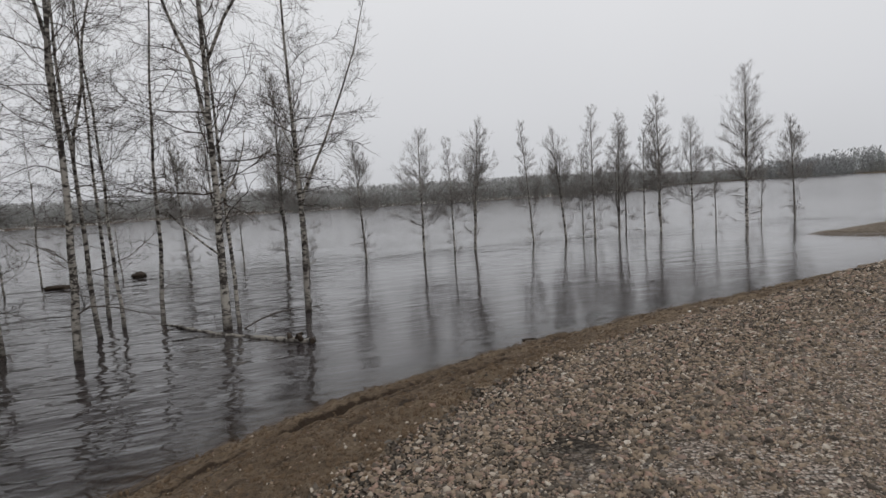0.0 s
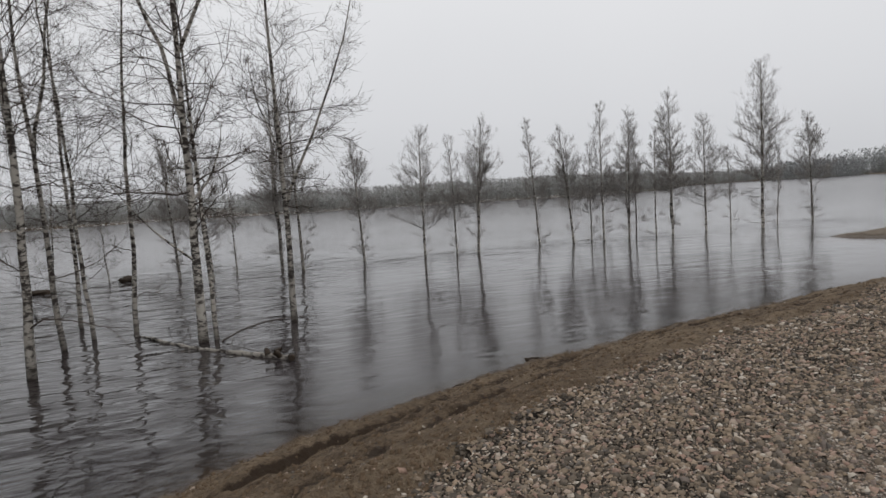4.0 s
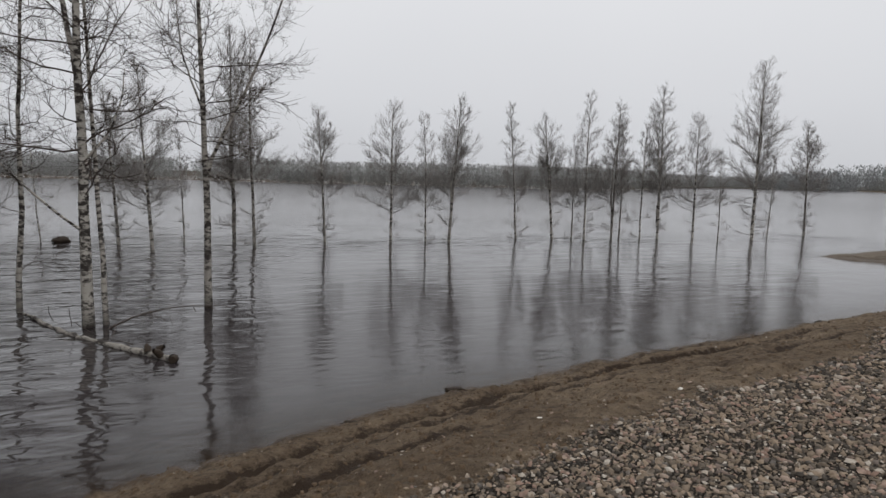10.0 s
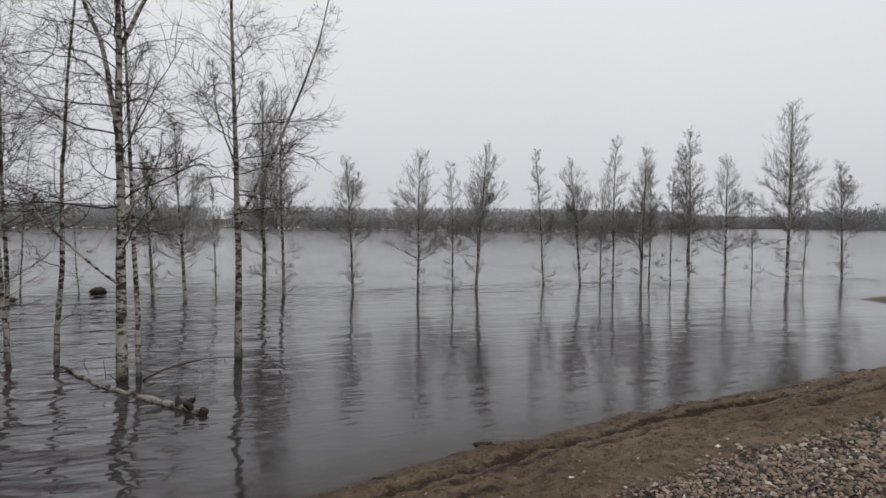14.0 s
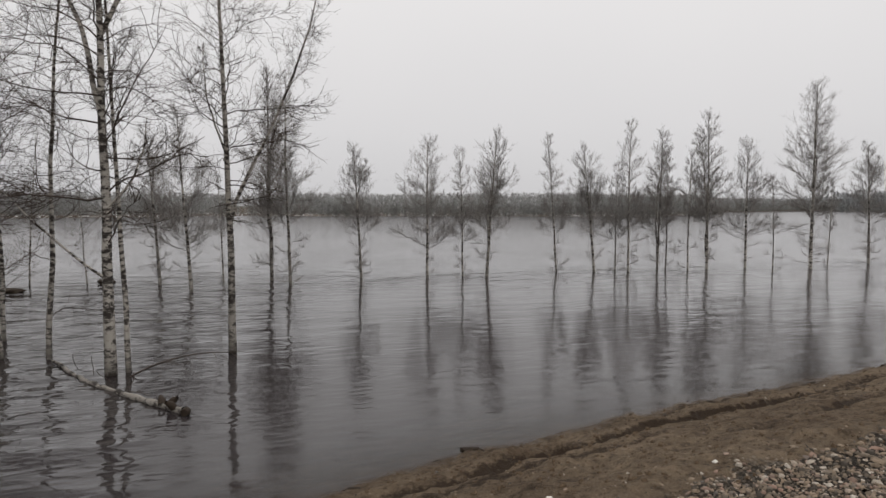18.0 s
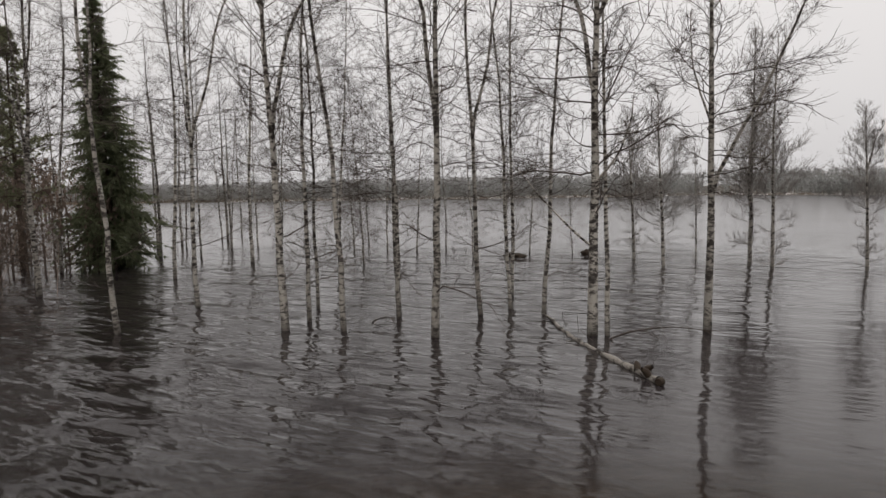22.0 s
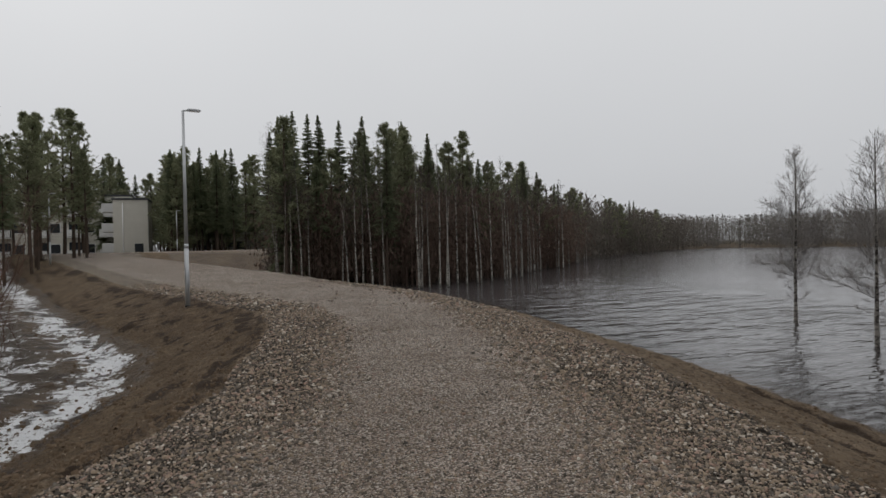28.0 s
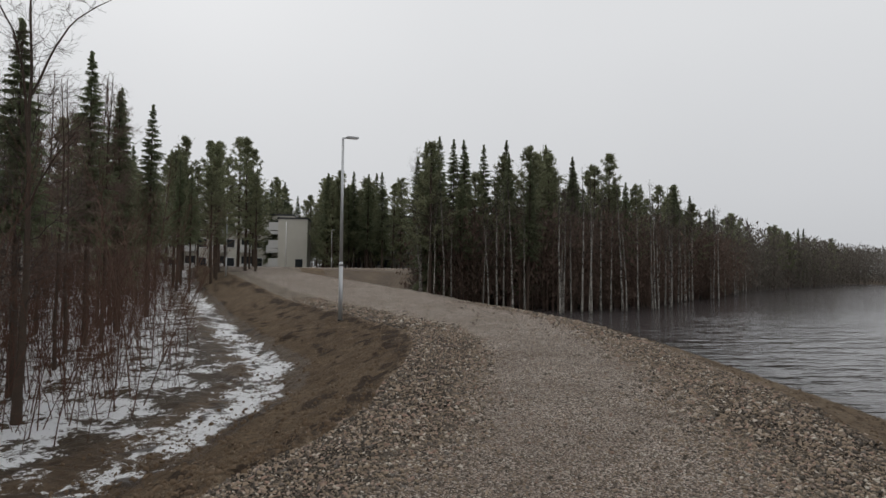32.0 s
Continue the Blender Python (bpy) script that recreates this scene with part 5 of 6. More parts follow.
far_trees("far_thicket", "olive-grey hedge across the field", along_line([(91, 70), (95, 64), (100, 57), (103, 51)], 240, 4, 23), 1.2, 2.6, 0.2, (0.95, 1.0, 0.9), 4)
for n in range(6):
    x, y = 122.5 + 0.7 * n + pick.uniform(-0.6, 0.6), 85.5 - 1.15 * n + pick.uniform(-0.6, 0.6)
    tagged(again(ROWKINDS[4], x, y, ground_z(x, y), 60 * n, pick.uniform(1.75, 2.15)), "tall slender leafless birch beyond the field", "tree", "birches beyond the field")


# ---- the log in the water ----
def build_log():
    g = np.random.default_rng(61)
    pts = np.array([(-6.62, 11.25, 0.02), (-6.2, 10.85, 0.06), (-5.65, 10.35, 0.06), (-5.05, 9.85, 0.05), (-4.5, 9.45, 0.05), (-3.9, 9.05, 0.05), (-3.3, 8.65, 0.06), (-2.72, 8.30, 0.07)])
    pts[:, 2] -= 0.045
    f = np.linspace(0, 7, 36)
    pts = np.stack([np.interp(f, np.arange(8), pts[:, n]) for n in range(3)], -1)
    pts += np.cumsum(g.normal(0, 0.012, (36, 3)), 0) * (0.8, 0.8, 0.12) + g.normal(0, 0.007, (36, 3))
    log = new("fallen_log")
    t = Tubes()
    t.add(pts[None], (np.linspace(0.026, 0.058, 36) * g.uniform(0.7, 1.25, 36))[None], 9)
    me = t.mesh("trunk", M_LOGBARK)
    ob = new("trunk", me)
    ob.parent = log
    for n, (x, y, z, ln) in enumerate(((-3.02, 8.52, 0.05, 0.11), (-3.14, 8.56, 0.05, 0.09), (-2.92, 8.44, 0.05, 0.10))):
        w = Tubes()
        a = n * 2.1
        w.add(np.array([[(x, y, z), (x + 0.05 * np.cos(a), y + 0.05 * np.sin(a), z + ln * 0.6), (x + 0.12 * np.cos(a), y + 0.10 * np.sin(a), z + ln)]]), np.array([[0.055, 0.052, 0.028]]), 7)
        q = new("root_stub", w.mesh("root_stub", M_PEAT))
        q.parent = log
    q = part("broken_end", cone(0.062, 0.05, 0.08, (-2.68, 8.275, 0.05), 7, Matrix.Rotation(radians(90), 3, "X") @ Matrix.Rotation(radians(0), 3, "Y")), M_PEAT, log, "dark wet broken end")
    way = np.random.default_rng(3)
    for n in range(7):
        w = Tubes()
        d = way.normal(0, 0.7, (1, 3))
        d[0, 2] = abs(d[0, 2]) + 0.25
        w.add(grow(way, np.array([(-5.9 + 0.48 * n, 10.6 - 0.34 * n, 0.06)]), d, np.array([0.3]), 3, 0.1, 0.2), np.full((1, 4), 0.007), 3)
        q = new("twig", w.mesh("twig", M_TWIG))
        q.parent = log
    tagged(log, "fallen birch log with mossy bark, half sunk in water", "log")


build_log()


def lump(name, x, y, z, sx, sy, sz, mat, seed, label, cat, turn=0.0):
    bm = bmesh.new()
    bmesh.ops.create_icosphere(bm, subdivisions=3, radius=1.0)
    for v in bm.verts:
        n = Vector(v.co)
        v.co = n * (1 + 0.45 * noise.noise(n * 1.9 + Vector((seed, 0, 0))) + 0.30 * noise.noise(n * 4 + Vector((0, seed, 0))))
    bmesh.ops.scale(bm, vec=(sx, sy, sz), verts=bm.verts)
    me = bpy.data.meshes.new(name)
    bm.to_mesh(me)
    bm.free()
    me.materials.append(mat)
    ob = new(name, smooth(me))
    ob.matrix_basis = pose(x, y, z, 0, 0, turn)
    return tagged(ob, label, cat)


M_PALE = plain_material("pale_stone", (0.62, 0.58, 0.52), (0.80, 0.77, 0.72), 9.0, 0.8)
lump("white_stone", -5.98, -2.69, 0.05, 0.10, 0.06, 0.035, M_PALE, 3, "pale stone at the water's edge", "stone", 40)
lump("white_stone", -6.62, -5.4, 0.04, 0.06, 0.04, 0.025, M_PALE, 5, "small pale stone at the water's edge", "stone", 10)

for n, (x, y, s) in enumerate(((1.6, 4.75, 0.026), (2.9, 5.1, 0.024), (-5.2, -4.3, 0.05))):
    lump("white_stone", x, y, ground_z(x, y) + s * 0.2, s, s * 0.7, s * 0.4, M_PALE, 90 + n, "small pale stone on the bank of the dike", "stone", 35 * n)


M_DULL = plain_material("weathered_concrete", (0.20, 0.185, 0.165), (0.31, 0.29, 0.26), 5.0, 0.9)


def build_slab():
    ob = new("concrete_slab")
    part("slab", box(0, 0, 0.14, 2.2, 0.9, 0.28, 0.03), M_DULL, ob)
    part("lip", box(0, -0.47, 0.22, 2.2, 0.08, 0.12, 0.01), M_DULL, ob)
    ob.matrix_basis = pose(29.6, 13.2, ground_z(29.6, 13.2) - 0.05, 0, 0, -55)
    tagged(ob, "pale concrete slab in the bare field", "slab")


build_slab()


def build_hose():
    line = [(20.87, 21.1), (21.24, 20.9), (21.5, 20.5), (21.75, 20.1), (22.0, 19.4), (21.95, 18.6), (21.65, 17.85), (21.3, 17.3)]
    f = np.linspace(0, 7, 29)
    x, y = (np.interp(f, np.arange(8), [p[n] for p in line]) for n in (0, 1))
    z = lay(x, y)[0] + 0.015
    t = Tubes()
    t.add(np.stack([x, y, z], -1)[None], np.full((1, 29), 0.014), 6)
    tagged(new("hose", t.mesh("hose", M_PALE)), "pale hose lying on the sandy spit", "hose")


build_hose()


def build_board():
    ob = new("board", None)
    part("plank", box(0, 0, 0.03, 0.62, 0.10, 0.028, 0.004), M_PALE, ob)
    part("batten", box(0.2, 0, 0.05, 0.05, 0.10, 0.02, 0.003), M_PALE, ob)
    ob.matrix_basis = pose(15.5, 13.75, ground_z(15.5, 13.75), 0, 8, -4)
    tagged(ob, "pale wooden board lying on the gravel edge", "board")


build_board()

# dark clods of peat and bark washed up along the water's edge
CLODS = [(1.08, 7.02, 0.17), (0.72, 6.8, 0.09), (4.35, 8.8, 0.12), (-0.05, 6.12, 0.13), (6.3, 9.8, 0.12), (8.05, 10.75, 0.14)]
for n, (x, y, s) in enumerate(CLODS):
    lump("peat_clod", x, y, max(0.015, ground_z(x, y)) - 0.01, s * 0.75, s * 0.22, s * 0.2, M_PEAT, 20 + n, "dark wet clod of peat washed ashore", "clod", 28 + pick.uniform(-25, 25))["group"] = "clods along the shore"

for n, (x, y, s) in enumerate(((7.9, -6.3, 0.20), (8.2, -7.1, 0.24), (9.3, -9.1, 0.18))):
    lump("peat_mound", x, y, ground_z(x, y) + 0.02, s, s * 0.62, s * 0.5, M_PEAT, 120 + n, "dark mound of peat in the snow by the wood", "mound", 70 + 20 * n)["group"] = "heaps at the wood's edge"

# a floating dark piece far out, and the snapped branches by the birch
lump("driftwood", -11.8, 21.7, 0.05, 0.28, 0.16, 0.16, M_PEAT, 74, "dark stump of driftwood between the birches", "driftwood", 60)
lump("driftwood", -13.5, 19.2, 0.04, 0.45, 0.16, 0.12, M_PEAT, 70, "dark driftwood afloat between the birches", "driftwood", 15)


def build_snag(x, y, seed, ln):
    g = np.random.default_rng(seed)
    t = Tubes()
    l1 = grow(g, np.array([(x, y, -0.15)]), np.array([(0.75, 0.15, 0.75)]), np.array([ln]), 6, -0.9, 0.06)
    t.add(l1, np.array([np.linspace(0.018, 0.005, 7)]), 4)
    i = np.zeros(26, int)
    p, d = along(l1[i], g.uniform(0.3, 1, 26))
    l2 = grow(g, p, d * 3 + g.normal(0, 0.5, (26, 3)), g.uniform(0.15, 0.6, 26) * ln * 0.4, 4, -0.7, 0.15)
    t.add(l2, np.full((26, 5), 0.004), 3)
    ob = new("broken_branch", t.mesh("broken_branch", M_TWIG))
    tagged(ob, "bare broken branch rising from the water", "branch")


build_snag(-4.62, 10.0, 81, 1.9)
build_snag(-8.9, 8.2, 82, 1.0)


# ---- street lamps ----
M_GLASS = plain_material("lamp_glass", (0.75, 0.76, 0.78), (0.8, 0.81, 0.83), 3.0, 0.25)
M_DARKBASE = plain_material("rubber_collar", (0.03, 0.03, 0.03), (0.06, 0.06, 0.06), 9.0, 0.7)


def build_lamp():
    lamp = new("street_lamp")
    part("pole", cone(0.058, 0.058, 1.9, (0, 0, 0.75), 18), M_STEEL, lamp)
    part("upper_pole", cone(0.052, 0.034, 3.7, (0, 0, 3.55), 18), M_STEEL, lamp)
    part("collar", cone(0.075, 0.075, 0.05, (0, 0, 0.03), 18), M_DARKBASE, lamp, "black ground collar")
    part("sleeve", cone(0.062, 0.054, 0.12, (0, 0, 1.68), 18), M_STEEL, lamp)
    part("hatch", box(0.056, 0, 0.75, 0.012, 0.07, 0.32, 0.004), M_STEEL, lamp)
    part("arm", cone(0.026, 0.024, 0.14, (0.06, 0, 5.41), 12, Matrix.Rotation(radians(84), 3, "Y")), M_STEEL, lamp)
    head = part("lamp_head", box(0.28, 0, 5.43, 0.36, 0.17, 0.05, 0.016), M_STEEL, lamp)
    part("lens", box(0.30, 0, 5.402, 0.26, 0.13, 0.012, 0.004), M_GLASS, head, "pale flat glass")
    part("cooling_fin", box(0.24, 0, 5.458, 0.2, 0.12, 0.014, 0.004), M_STEEL, head)
    return tagged(lamp, "grey steel street lamp on the edge of the dike", "street lamp", "lamps along the path")


LAMP = build_lamp()
LAMP.matrix_basis = pose(5.56, -19.25, ground_z(5.56, -19.25) - 0.02, 0, 0, 200) @ Matrix.Scale(1.095, 4)
for x, y, z, turn, s in ((36.4, 20.6, 1.30, 150, 0.86), (22.6, -48.5, ground_z(22.6, -48.5), 190, 0.98), (19.5, -70, ground_z(19.5, -70), 200, 0.86)):
    c = copy_thing(LAMP, Matrix.Identity(4))
    c.matrix_basis = pose(x, y, z, 0, 0, turn) @ Matrix.Diagonal((s, s, s, 1))


# ---- houses ----
M_CONCRETE = plain_material("concrete_panel", (0.50, 0.48, 0.42), (0.60, 0.58, 0.52), 0.8, 0.85)
M_BAND = plain_material("white_plaster", (0.50, 0.50, 0.49), (0.60, 0.60, 0.58), 1.5, 0.8)
M_YELLOW = plain_material("yellow_brick", (0.38, 0.345, 0.235), (0.45, 0.41, 0.285), 3.0, 0.85)
M_RED = plain_material("red_brick", (0.25, 0.155, 0.125), (0.32, 0.205, 0.168), 3.0, 0.85)
M_ROOF = plain_material("dark_roof_tiles", (0.055, 0.058, 0.062), (0.09, 0.092, 0.098), 2.0, 0.7)
M_WHITE = plain_material("white_paint", (0.74, 0.74, 0.73), (0.82, 0.82, 0.81), 4.0, 0.6)
M_GLAZED = plain_material("balcony_glazing", (0.13, 0.13, 0.125), (0.30, 0.28, 0.235), 0.9, 0.25)
M_PANE = Mat("window_glass", 0.06, 0.6).color((0.035, 0.04, 0.045)).m


def build_block(name, m, w, d, floors, label):
    """A flat-roofed block of flats: panel walls, balconies with railings on its long side."""
    h = floors * 2.9 + 0.5
    ob = new(name)
    part("wall", box(0, 0, h / 2, w, d, h, 0.02), M_CONCRETE, ob)
    part("roof", box(0, 0, h + 0.12, w + 0.3, d + 0.3, 0.24, 0.03), M_ROOF, ob)
    for f in range(floors):
        z = f * 2.9 + 0.4
        n = int(w // 4.2)
        for i in range(n):
            x = -w / 2 + (i + 0.5) * w / n
            win = part("window", box(x - 0.9, d / 2 + 0.01, z + 1.35, 1.5, 0.10, 1.4), M_WHITE, ob)
            part("pane", box(x - 0.9, d / 2 + 0.07, z + 1.35, 1.36, 0.02, 1.26), M_PANE, win)
            bal = part("balcony", box(x + 0.8, d / 2 + 0.75, z + 0.05, 2.1, 1.5, 0.16, 0.01), M_BAND, ob)
            part("railing", box(x + 0.8, d / 2 + 1.47, z + 0.62, 2.1, 0.06, 0.95, 0.01), M_BAND, bal)
            part("balcony_door", box(x + 0.8, d / 2 + 0.02, z + 1.2, 1.6, 0.08, 2.1), M_PANE, bal)
        for sx in (-1, 1):
            win = part("window", box(sx * (w / 2 + 0.01), 0.28 * d, z + 1.35, 0.10, 1.3, 1.4), M_WHITE, ob)
            part("pane", box(sx * (w / 2 + 0.07), 0.28 * d, z + 1.35, 0.02, 1.16, 1.26), M_PANE, win)
    for k in range(1, 4):
        part("panel_joint", box(-w / 2 + k * w / 4, -d / 2 - 0.004, h / 2, 0.05, 0.02, h - 0.1), M_BAND, ob)
    ob.matrix_basis = m
    return tagged(ob, label, "apartment building")


def build_stair_tower():
    ob = new("stair_tower")
    part("wall", box(0, 0, 3.9, 4.0, 5.0, 7.8, 0.05), M_CONCRETE, ob)
    part("roof", box(0, 0, 7.9, 4.3, 5.3, 0.2, 0.03), M_ROOF, ob)
    part("downpipe", cone(0.06, 0.06, 7.2, (0.9, 2.56, 3.8), 10), M_WHITE, ob)
    part("door", box(-0.9, 2.52, 1.15, 1.0, 0.06, 2.1), M_PANE, ob)
    for n in range(3):
        bal = part("balcony", box(2.6, 1.2, 1.3 + 2.5 * n, 1.4, 2.4, 0.14, 0.01), M_BAND, ob)
        part("railing", box(2.6, 2.38, 1.85 + 2.5 * n, 1.4, 0.05, 0.95, 0.01), M_BAND, bal)
        part("window", box(2.03, 1.2, 2.4 + 2.5 * n, 0.06, 1.8, 1.5), M_PANE, ob)
    ob.matrix_basis = pose(28.8, -84.5, 2.0, 0, 0, 12)
    tagged(ob, "pale concrete stair tower with balconies at its side", "building")


build_stair_tower()
build_block("apartment_building", pose(50, -96, 2.1, 0, 0, 12), 34, 11, 3, "grey panel block of flats behind the pines")
build_block("apartment_building", pose(14, -102, 2.1, 0, 0, 4), 24, 11, 3, "grey panel block of flats deep in the wood")


def gable(w, d, h, rise, over, mat, parent, name="roof"):
    """A pitched roof along x: two slabs with thickness and overhang."""
    bm = bmesh.new()
    y, t = d / 2 + over, 0.22
    x = w / 2 + over
    drop = rise * over / (d / 2)
    ring = [(-y, h - drop), (0, h + rise), (y, h - drop), (y, h - drop + t), (0, h + rise + t), (-y, h - drop + t)]
    a = [bm.verts.new((-x, p, q)) for p, q in ring]
    b = [bm.verts.new((x, p, q)) for p, q in ring]
    for i in range(6):
        bm.faces.new((a[i], a[(i + 1) % 6], b[(i + 1) % 6], b[i]))
    for s in (a[::-1], b):
        bm.faces.new((s[0], s[1], s[4], s[5]) if s is b else (s[5], s[4], s[1], s[0]))
        bm.faces.new((s[1], s[2], s[3], s[4]) if s is b else (s[4], s[3], s[2], s[1]))
    bmesh.ops.recalc_face_normals(bm, faces=bm.faces)
    return part(name, bm, mat, parent)


def gable_wall(x, d, h, rise, mat, parent):
    bm = bmesh.new()
    pts = [(-d / 2, h), (d / 2, h), (0, h + rise)]
    a = [bm.verts.new((x, p, q)) for p, q in pts]
    b = [bm.verts.new((x + 0.2, p, q)) for p, q in pts]
    bm.faces.new(a)
    bm.faces.new(b[::-1])
    for i in range(3):
        bm.faces.new((a[i], b[i], b[(i + 1) % 3], a[(i + 1) % 3]))
    bmesh.ops.recalc_face_normals(bm, faces=bm.faces)
    return part("gable", bm, mat, parent, "white boarded gable")


def window(x, y, z, w, h, parent, face=-1):
    win = part("window", box(x, y, z, w, 0.12, h), M_WHITE, parent)
    for sx in (-0.25, 0.25):
        part("pane", box(x + sx * w, y + face * 0.06, z, w * 0.42, 0.02, h * 0.86), M_PANE, win)
    part("sill", box(x, y + face * 0.1, z - h / 2 - 0.03, w + 0.1, 0.14, 0.05), M_WHITE, win)


def side_window(x, y, z, w, h, parent):
    win = part("window", box(x, y, z, 0.12, w, h), M_WHITE, parent)
    for sy in (-0.25, 0.25):
        part("pane", box(x - 0.06, y + sy * w, z, 0.02, w * 0.42, h * 0.86), M_PANE, win)


def build_house():
    """The two-storey brick house. The balcony wing's gable looks along -x and its balconies along -y; the higher main body follows along +x."""
    ob = new("brick_house")
    part("wall", box(0, 3.5, 2.9, 10, 7, 5.8, 0.02), M_YELLOW, ob)
    part("wall", box(17.0, 6, 3.2, 23.9, 12.6, 6.4, 0.02), M_YELLOW, ob)
    gable(10, 7, 5.8, 2.1, 0.7, M_ROOF, ob).location = (0, 3.5, 0)
    gable(24, 12.6, 6.4, 2.6, 0.6, M_ROOF, ob).location = (17.1, 6, 0)
    gable_wall(-5.22, 7, 5.8, 2.0, M_WHITE, ob).location = (0, 3.5, 0)
    gable_wall(4.9, 12.6, 6.4, 2.5, M_WHITE, ob).location = (0, 6, 0)
    part("brick_pier", box(-5.06, 4.9, 2.9, 0.16, 2.4, 5.8), M_RED, ob, "red brick end wall")
    part("brick_pier", box(5.9, -0.42, 2.9, 1.9, 0.3, 5.8), M_RED, ob, "red brick pier")
    for z in (1.6, 4.5):
        side_window(-5.05, 2.6, z, 1.5, 1.5, ob)
        for x in (8.6, 12.0, 15.4, 18.8, 22.4):
            window(x, -0.33, z, 1.5, 1.5, ob)
    part("recess", box(0.2, -0.03, 2.9, 9.0, 0.1, 5.2), M_GLAZED, ob, "grey glazed balcony recess")
    part("recess", box(-5.03, 0.85, 2.9, 0.1, 1.5, 5.2), M_GLAZED, ob, "grey glazed balcony recess")
    for z in (0.25, 3.0):
        bal = part("balcony", box(-0.4, -0.85, z, 10.0, 1.7, 0.22, 0.01), M_WHITE, ob)
        for r in (0.45, 0.75, 1.05):
            part("rail", box(-0.4, -1.66, z + r, 9.9, 0.05, 0.06), M_WHITE, bal)
            part("rail", box(-5.38, -0.85, z + r, 0.05, 1.6, 0.06), M_WHITE, bal)
    for x in (-5.25, -0.4, 4.3):
        part("post", box(x, -1.6, 2.8, 0.24, 0.24, 5.6, 0.01), M_WHITE, ob)
    part("canopy", box(-0.2, -0.9, 5.68, 10.6, 2.1, 0.14, 0.01), M_WHITE, ob)
    for z in (0.3, 2.9):
        side = part("side_balcony", box(-6.0, 6.0, z, 1.8, 2.0, 0.2, 0.01), M_WHITE, ob)
        for r in (0.5, 1.0):
            part("rail", box(-6.85, 6.0, z + r, 0.05, 1.9, 0.06), M_WHITE, side)
    for y in (5.1, 6.9):
        part("post", box(-6.8, y, 2.8, 0.18, 0.18, 5.6), M_WHITE, ob)
    part("chimney", box(1.0, 3.8, 8.1, 0.7, 0.7, 1.2, 0.02), M_RED, ob)
    for n in range(3):
        part("snow_patch", box(3.6 - 0.9 * n, 1.5 + 0.2 * n, 6.99 + 0.12 * n, 0.7, 1.5, 0.05, 0.01, Matrix.Rotation(radians(31), 3, "X")), M_WHITE, ob, "thin snow left on the roof")
    ob.matrix_basis = pose(89.2, 45.0, 1.6, 0, 0, -9) @ Matrix.Scale(0.80, 4)
    tagged(ob, "two-storey brick house with white balconies and dark roof", "house")


build_house()


# ---- brush, grass and gravel ----
def scatter(count, seed, x0, x1, y0, y1):
    g = np.random.default_rng(seed)
    return g.uniform(x0, x1, count), g.uniform(y0, y1, count), g


def build_brush(label, count, seed, lo, hi, power, twigs, thin, mat):
    x, y, g = scatter(count, seed, 4, 46, -64, -3)
    h, ds, db = lay(x, y)
    ok = (db > 4.6 + 1.6 * g.random(len(x))) & (g.random(len(x)) < 12 / (10 + np.hypot(x, y)))
    x, y, h = x[ok], y[ok], h[ok]
    m = len(x)
    t = Tubes()
    ln = (lo + (hi - lo) * g.random(m) ** power) * np.clip(np.hypot(x, y) / 15, 0.3, 1)
    l1 = grow(g, np.stack([x, y, h - 0.05], -1), np.stack([g.normal(0, 0.17, m), g.normal(0, 0.17, m), np.ones(m)], -1), ln, 4, 0.2, 0.12)
    t.add(l1, (0.004 + thin * ln)[:, None] * np.linspace(1, 0.3, 5), 3)
    i = np.repeat(np.arange(m), twigs)
    p, d = along(l1[i], g.uniform(0.2, 0.97, len(i)))
    d = d / np.linalg.norm(d, axis=1, keepdims=True) + g.normal(0, 0.75, (len(i), 3))
    l2 = grow(g, p, d, ln[i] * g.uniform(0.10, 0.32, len(i)), 3, 0.3, 0.2)
    t.add(l2, np.full((len(i), 4), 0.0048) * np.linspace(1, 0.5, 4), 2)
    ob = new("brush", t.mesh("brush", mat))
    tagged(ob, label, "brush", kind="stuff")


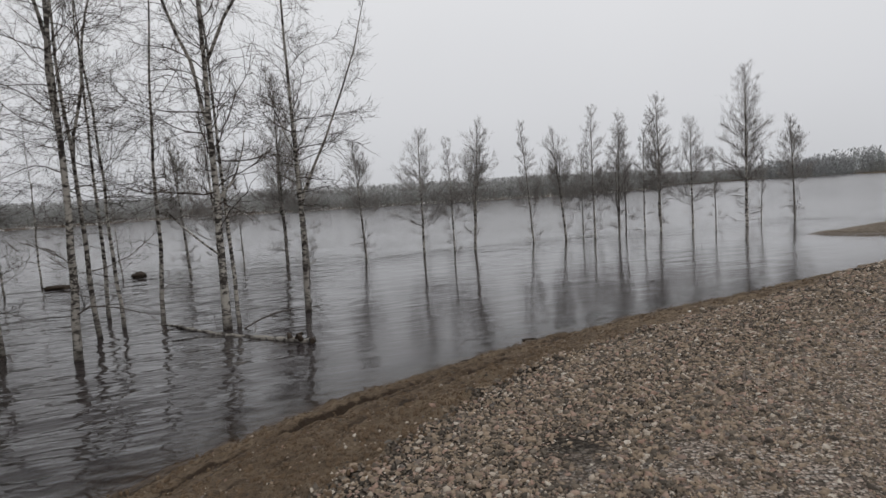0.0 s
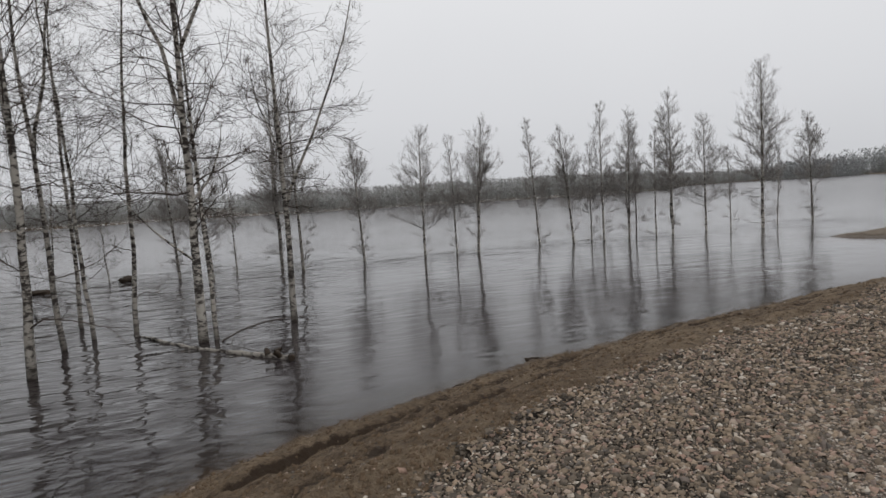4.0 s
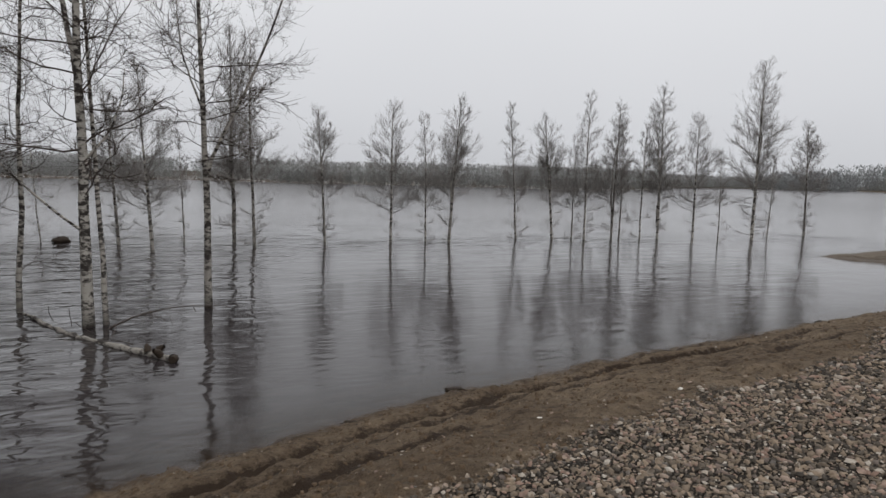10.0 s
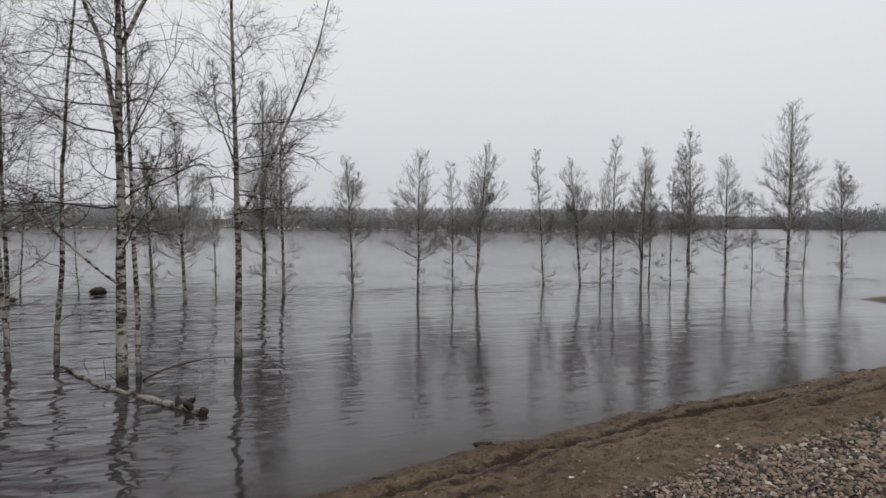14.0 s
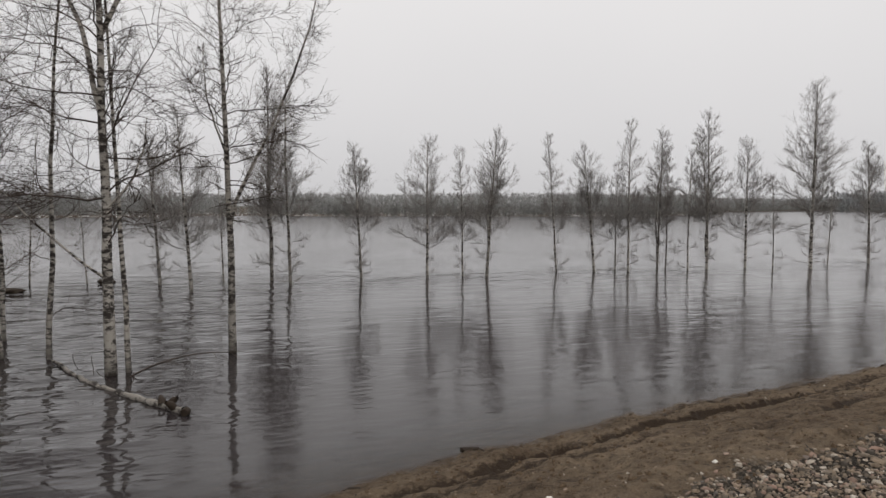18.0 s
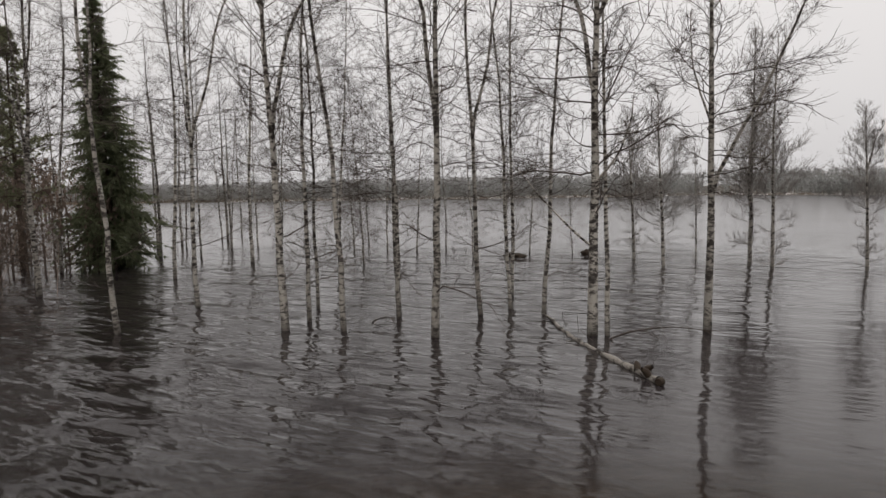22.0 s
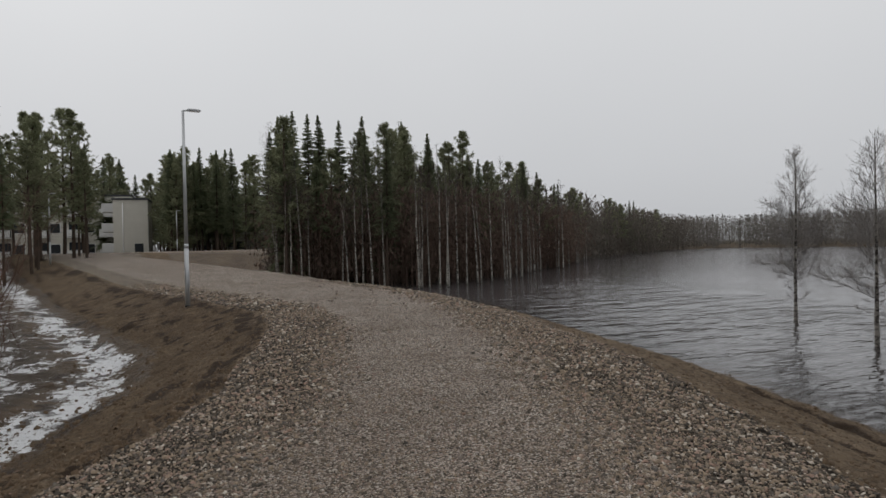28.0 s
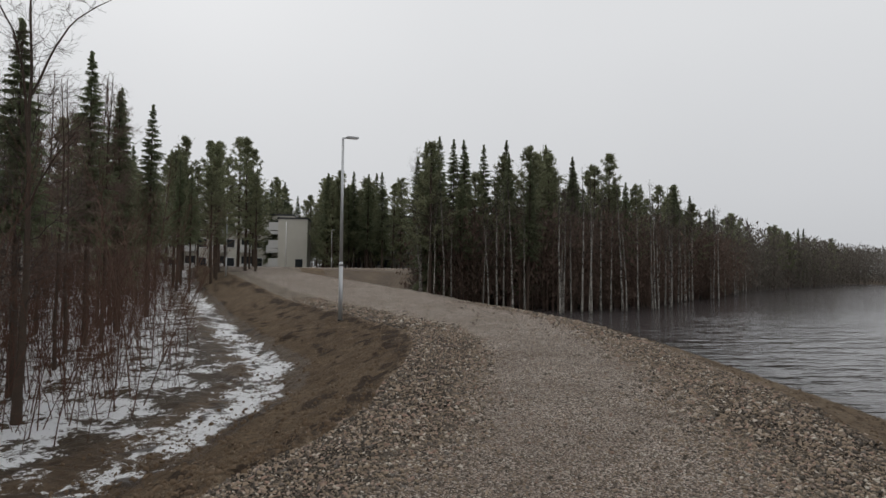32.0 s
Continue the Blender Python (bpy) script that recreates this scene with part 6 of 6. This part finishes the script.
def build_island_brush():
    x, y, g = scatter(5200, 33, -40, -20, -20, 2)
    h, ds, db = lay(x, y)
    ok = h > -0.05
    x, y, h = x[ok], y[ok], h[ok]
    m = len(x)
    k = 5
    a = g.uniform(0, 6.3, (m, k))
    s = g.uniform(0.3, 1.0, (m, k))
    o = np.stack([x, y, h - 0.03], -1)[:, None]
    tip = np.stack([np.cos(a) * s * 0.6, np.sin(a) * s * 0.6, s], -1)
    side = np.stack([-np.sin(a), np.cos(a), 0 * a], -1) * 0.03
    v = np.stack([o - side, o + side, o + tip], 2).reshape(-1, 3)
    ob = new("undergrowth", mesh_of("undergrowth", v, np.arange(len(v)).reshape(-1, 3), needle_material("dwarf_shrubs", (0.13, 0.145, 0.06), (0.25, 0.22, 0.11))))
    tagged(ob, "green-brown dwarf shrubs on a flooded mound", "undergrowth", kind="stuff")
    t = Tubes()
    x, y, g = scatter(900, 34, -44, -18, -20, 6)
    h, ds, db = lay(x, y)
    m = len(x)
    ln = g.uniform(0.8, 2.6, m)
    l1 = grow(g, np.stack([x, y, np.maximum(h, -0.3)], -1), np.stack([g.normal(0, 0.25, m), g.normal(0, 0.25, m), np.ones(m)], -1), ln, 4, 0.2, 0.08)
    t.add(l1, (0.004 + 0.003 * ln)[:, None] * np.linspace(1, 0.3, 5), 3)
    i = np.repeat(np.arange(m), 6)
    p, d = along(l1[i], g.uniform(0.2, 0.95, len(i)))
    l2 = grow(g, p, d * 2 + g.normal(0, 0.4, (len(i), 3)), ln[i] * g.uniform(0.15, 0.4, len(i)), 2, 0.25, 0.1)
    t.add(l2, np.full((len(i), 3), 0.004) * np.linspace(1, 0.6, 3), 3)
    ob = new("brush", t.mesh("brush", twig_material("willow_stems", (0.20, 0.145, 0.115), (0.30, 0.225, 0.18))))
    tagged(ob, "brown leafless willow brush in shallow water", "brush", kind="stuff")


RED_BROWN = twig_material("red_brown_stems", (0.075, 0.038, 0.028), (0.125, 0.070, 0.052))
build_brush("red-brown leafless saplings and brush on snowy ground", 34000, 31, 0.3, 3.4, 1.4, 10, 0.0034, RED_BROWN)
build_brush("tall thin leafless alders at the wood's edge", 4600, 35, 2.0, 6.0, 1.1, 46, 0.0028, twig_material("grey_brown_stems", (0.08, 0.046, 0.034), (0.135, 0.086, 0.066)))
build_island_brush()


def stones(name, label, count, seed, area, lo, hi, mask, mat=None, flat=1.0):
    """Small stones scattered on the dike, joined into one piece of stuff."""
    g = np.random.default_rng(seed)
    r, a = area[0] * (area[1] / area[0]) ** g.random(count), g.uniform(0, 2 * np.pi, count)
    r = np.where(g.random(count) < 0.22, area[0] * np.sqrt(g.random(count)), r)
    x, y = 0.2 + r * np.cos(a), -0.8 + r * np.sin(a)
    lay_stones(name, label, g, x, y, lo + (hi - lo) * g.random(count) ** 2, mask, mat, flat, 0.12)


def packed(name, label, seed, ring, step, lo, hi, mask):
    """Stones that lie side by side, one to each cell of a jittered grid."""
    g = np.random.default_rng(seed)
    n = np.arange(-ring[1], ring[1], step)
    x, y = (v.ravel() for v in np.meshgrid(n, np.arange(-ring[1], ring[1], step * 0.9)))
    x = x + (np.round(y / (step * 0.9)).astype(int) % 2) * step / 2 + g.normal(0, 0.20 * step, x.shape)
    y = y + g.normal(0, 0.20 * step, y.shape)
    r = np.hypot(x, y)
    ok = (r >= ring[0]) & (r < ring[1])
    x, y = 0.2 + x[ok], -0.8 + y[ok]
    lay_stones(name, label, g, x, y, lo + (hi - lo) * g.random(len(x)) ** 1.4, mask, None, 0.62, 0.0)


def lay_stones(name, label, g, x, y, size, mask, mat, flat, sink):
    h, ds, db = lay(x, y)
    wob = 0.21 * wave(x, y, 0.8, 21)
    keep = g.random(len(x)) < mask(x, y, ds + wob + gravel_reach(x, y), db)
    x, y, h, size = x[keep], y[keep], h[keep], size[keep]
    m = len(x)
    block = np.array([(1, 0.3, -0.5), (0.25, 1, -0.5), (-1, 0.2, -0.5), (-0.1, -1, -0.5), (0.8, 0.1, 0.45), (0.1, 0.75, 0.6), (-0.75, 0.0, 0.5), (0.0, -0.75, 0.55)], float)
    v = (block[None] * g.uniform(0.75, 1.2, (m, 8, 1)) + g.normal(0, 0.13, (m, 8, 3))) * np.stack([size * 1.12, size * g.uniform(0.55, 1.0, m), size * g.uniform(0.5, 1.2, m) * flat], -1)[:, None]
    a, b = g.uniform(0, 6.3, m), g.normal(0, 0.42, m)
    ca, sa, cb, sb = np.cos(a)[:, None], np.sin(a)[:, None], np.cos(b)[:, None], np.sin(b)[:, None]
    vx, vz = v[..., 0] * cb + v[..., 2] * sb, v[..., 2] * cb - v[..., 0] * sb
    v = np.stack([vx * ca - v[..., 1] * sa + x[:, None], vx * sa + v[..., 1] * ca + y[:, None], vz + (h + size * sink + (0 if sink else 1) * size * g.uniform(0.0, 0.5, m))[:, None]], -1).reshape(-1, 3)
    tri = np.array([(4, 5, 6), (4, 6, 7), (0, 1, 5), (0, 5, 4), (1, 2, 6), (1, 6, 5), (2, 3, 7), (2, 7, 6), (3, 0, 4), (3, 4, 7)])
    f = (tri[None] + 8 * np.arange(m)[:, None, None]).reshape(-1, 3)
    tagged(new(name, mesh_of(name, v, f, mat or M_STONE)), label, "gravel", kind="stuff")


def shoulder(x, y, d, b):
    band = sstep(d, 2.85, 3.25) * (1 - 0.96 * sstep(d, 4.6, 5.8)) + sstep(b, -1.7, -0.9) * (d > 3) * (1 - 0.8 * sstep(y + 0.4 * x, 0.5, 4))
    return np.clip(band, 0, 1) * (b < 0.2)


def crown_top(x, y, d, b):
    return sstep(d, 3.1, 3.7) * (b < 0.1)


def sandy(x, y, d, b):
    return ((d > 0.2) & (d < 3.2) | (b > 0.2) & (b < 3.5)) * (d > 0.2) * 0.42 * (1 - 0.9 * np.clip(ruts(x, y, d)[1], 0, 1))


packed("gravel", "coarse grey and pink crushed stone on the dike's shoulder", 41, (0, 6.5), 0.034, 0.008, 0.028, shoulder)
packed("gravel", "coarse crushed stone farther along the dike's shoulder", 46, (6.5, 15), 0.050, 0.012, 0.036, shoulder)
packed("gravel", "coarse crushed stone where the dike runs on", 47, (15, 30), 0.11, 0.024, 0.062, shoulder)
stones("gravel", "fine crushed stone on the trodden path", 320000, 42, (2.4, 14), 0.005, 0.015, crown_top, None, 0.8)
stones("pebbles", "scattered pebbles in the sandy slope", 50000, 43, (3.0, 16), 0.005, 0.018, sandy)
stones("soil_crumbs", "dark clods on the back slope of the dike", 50000, 45, (3.0, 30), 0.012, 0.05, lambda x, y, d, b: (b > 0.15) & (b < 4.2), M_EARTH, 1.2)
stones("soil_crumbs", "brown crumbs and clods of bare earth", 150000, 44, (3.0, 20), 0.006, 0.028, sandy, M_EARTH, 1.2)
